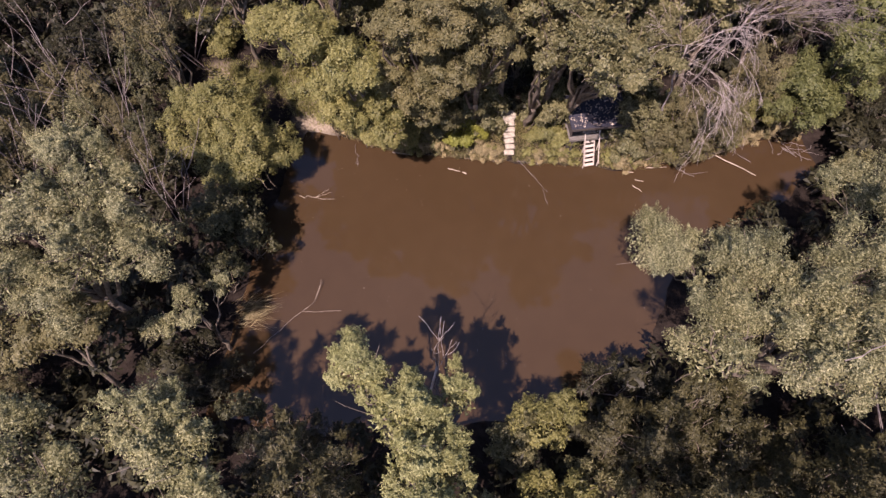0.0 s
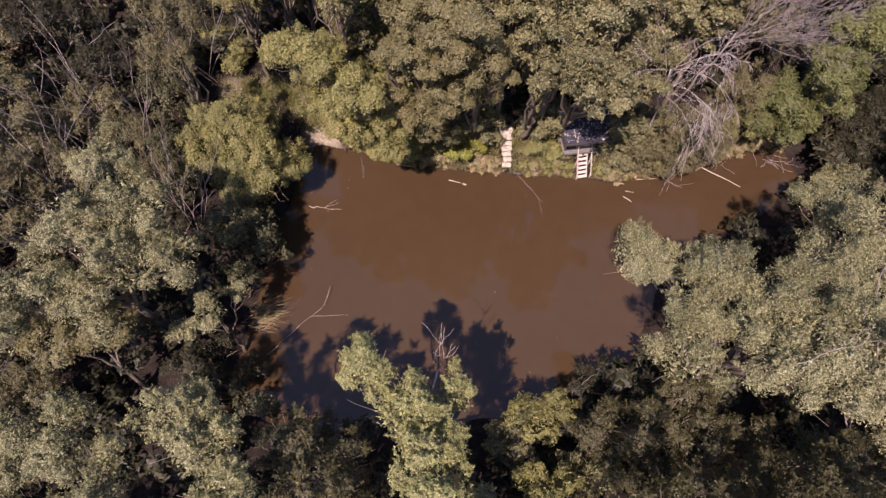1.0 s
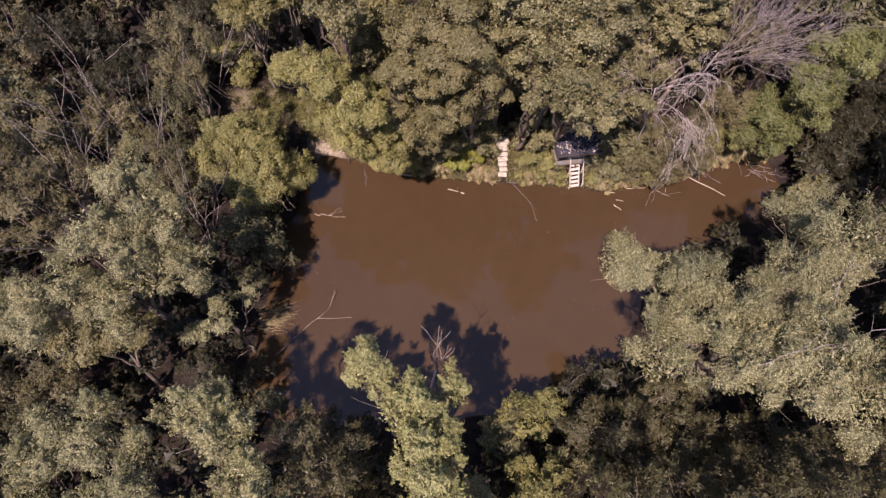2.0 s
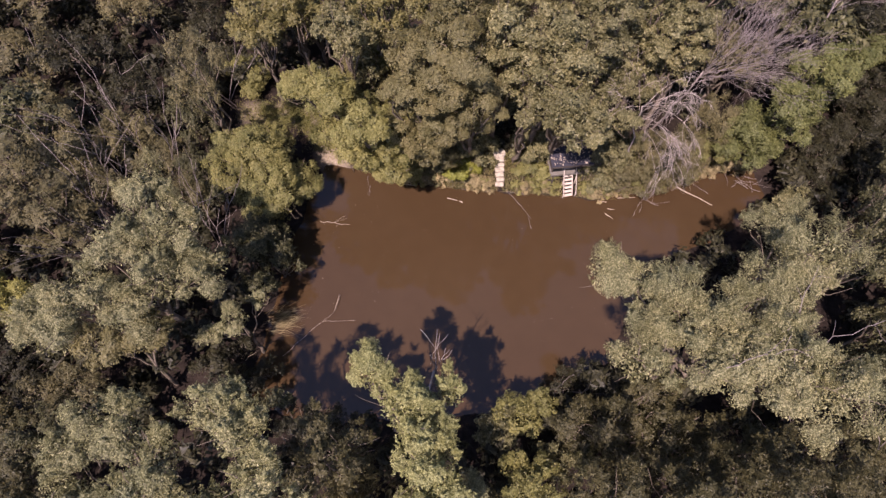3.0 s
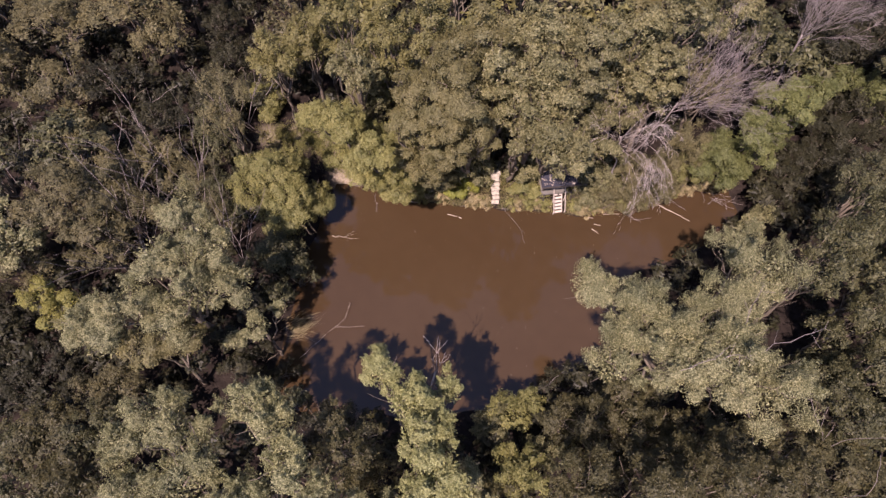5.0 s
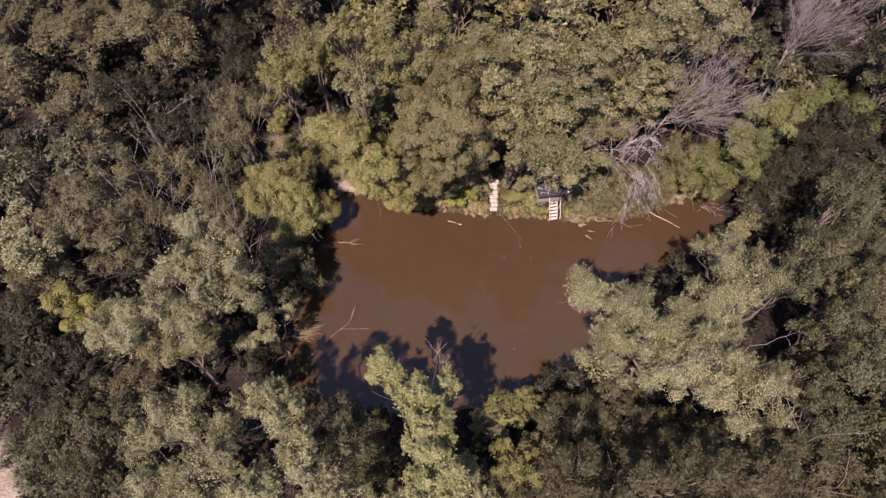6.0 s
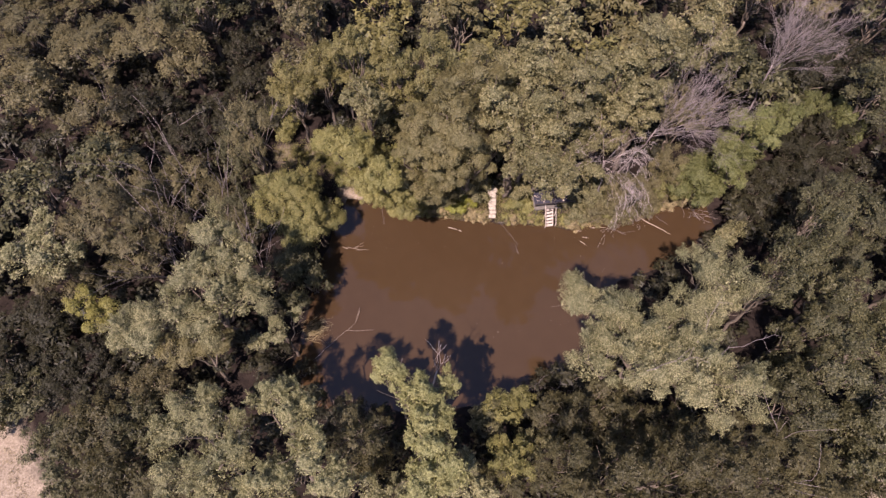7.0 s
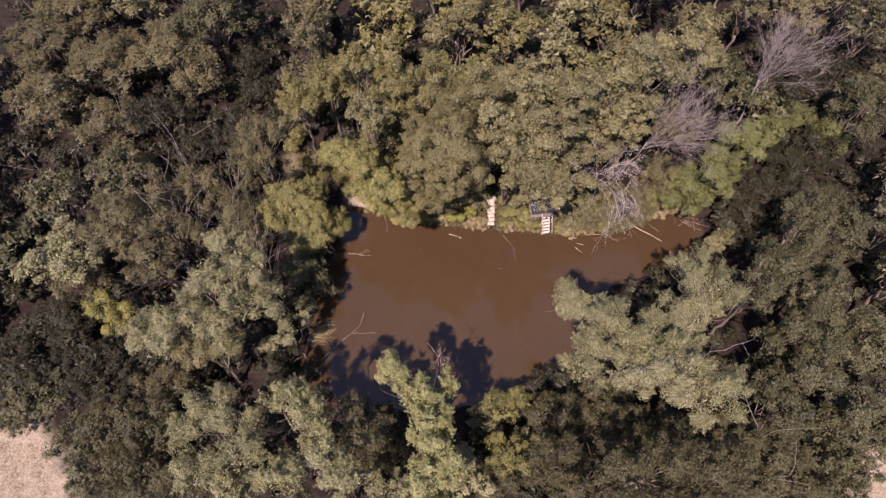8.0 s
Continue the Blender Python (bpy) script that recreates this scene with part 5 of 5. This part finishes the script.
stand("lime", 4.7, -15.7, 6.7, 1.9, 138, 1)
stand("leafy", 6.7, -14.6, 5.5, 1.6, 52, 0)
stand("silver", 2.1, -17.7, 8.0, 2.0, 76, 1)
stand("moss", 7.0, -17.0, 14.2, 2.0, 251, 0)
stand("moss", -4.1, -16.1, 7.0, 1.8, 287, 1)
stand("moss", 3.9, -17.9, 7.0, 2.0, 105, 0)
stand("silver", -3.0, -18.7, 9.0, 2.0, 226, 1)
stand("moss", -22.0, -19.6, 5.2, 2.5, 313, 0)
stand("moss", -16.2, -19.5, 8.0, 2.3, 53, 1)
stand("silver", -12.2, -19.7, 9.5, 2.2, 99, 0)
stand("moss", -6.4, -20.0, 10.0, 2.2, 188, 1)
stand("fern", 0.4, -19.6, 8.0, 2.0, 202, 0)
stand("moss", 8.6, -19.4, 10.0, 2.5, 143, 1)
stand("moss", 15.0, -19.2, 11.0, 2.6, 143, 0)


def on_path(x, y):
    return any(math.hypot(x - a, y - b) < 1.6 for a, b in ((-8.0, 7.3), (-9.2, 9.2), (-10.4, 10.4), (-12.4, 10.8), (-14.7, 10.8)))


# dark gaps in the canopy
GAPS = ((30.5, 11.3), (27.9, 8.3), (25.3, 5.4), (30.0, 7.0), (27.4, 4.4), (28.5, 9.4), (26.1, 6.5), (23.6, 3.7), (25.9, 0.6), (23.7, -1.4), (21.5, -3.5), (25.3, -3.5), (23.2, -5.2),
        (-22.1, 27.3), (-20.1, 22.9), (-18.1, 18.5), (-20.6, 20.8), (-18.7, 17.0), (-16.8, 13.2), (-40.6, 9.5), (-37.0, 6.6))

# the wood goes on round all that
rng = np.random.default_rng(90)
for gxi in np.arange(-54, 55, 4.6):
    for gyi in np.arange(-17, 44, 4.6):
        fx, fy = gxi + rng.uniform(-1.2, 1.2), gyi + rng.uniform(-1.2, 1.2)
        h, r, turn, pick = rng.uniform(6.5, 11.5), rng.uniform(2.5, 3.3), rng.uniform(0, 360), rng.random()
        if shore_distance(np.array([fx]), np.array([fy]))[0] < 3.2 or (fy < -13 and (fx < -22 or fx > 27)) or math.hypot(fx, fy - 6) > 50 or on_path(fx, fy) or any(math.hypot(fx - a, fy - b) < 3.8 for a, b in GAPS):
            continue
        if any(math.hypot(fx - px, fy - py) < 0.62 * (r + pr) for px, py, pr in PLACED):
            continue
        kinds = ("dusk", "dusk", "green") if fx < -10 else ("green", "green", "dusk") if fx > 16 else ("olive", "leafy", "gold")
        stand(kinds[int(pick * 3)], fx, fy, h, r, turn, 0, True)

# undergrowth in the gaps, one tangled mass with shade put into its colour
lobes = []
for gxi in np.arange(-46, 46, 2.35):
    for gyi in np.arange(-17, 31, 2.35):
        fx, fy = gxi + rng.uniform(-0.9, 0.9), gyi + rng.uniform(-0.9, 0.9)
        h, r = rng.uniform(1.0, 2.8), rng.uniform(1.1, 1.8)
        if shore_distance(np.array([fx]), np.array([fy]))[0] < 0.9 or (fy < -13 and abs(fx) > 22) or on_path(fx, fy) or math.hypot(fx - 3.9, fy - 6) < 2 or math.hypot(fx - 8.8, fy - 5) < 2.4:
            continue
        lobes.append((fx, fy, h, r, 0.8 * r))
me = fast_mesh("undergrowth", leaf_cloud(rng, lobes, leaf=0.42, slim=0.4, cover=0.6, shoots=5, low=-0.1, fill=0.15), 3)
me.materials.append(LEAF["shade_brush"])
tagged(new("undergrowth", me), "twiggy undergrowth coloured as dark as the shade between the trees", "undergrowth", kind="stuff")
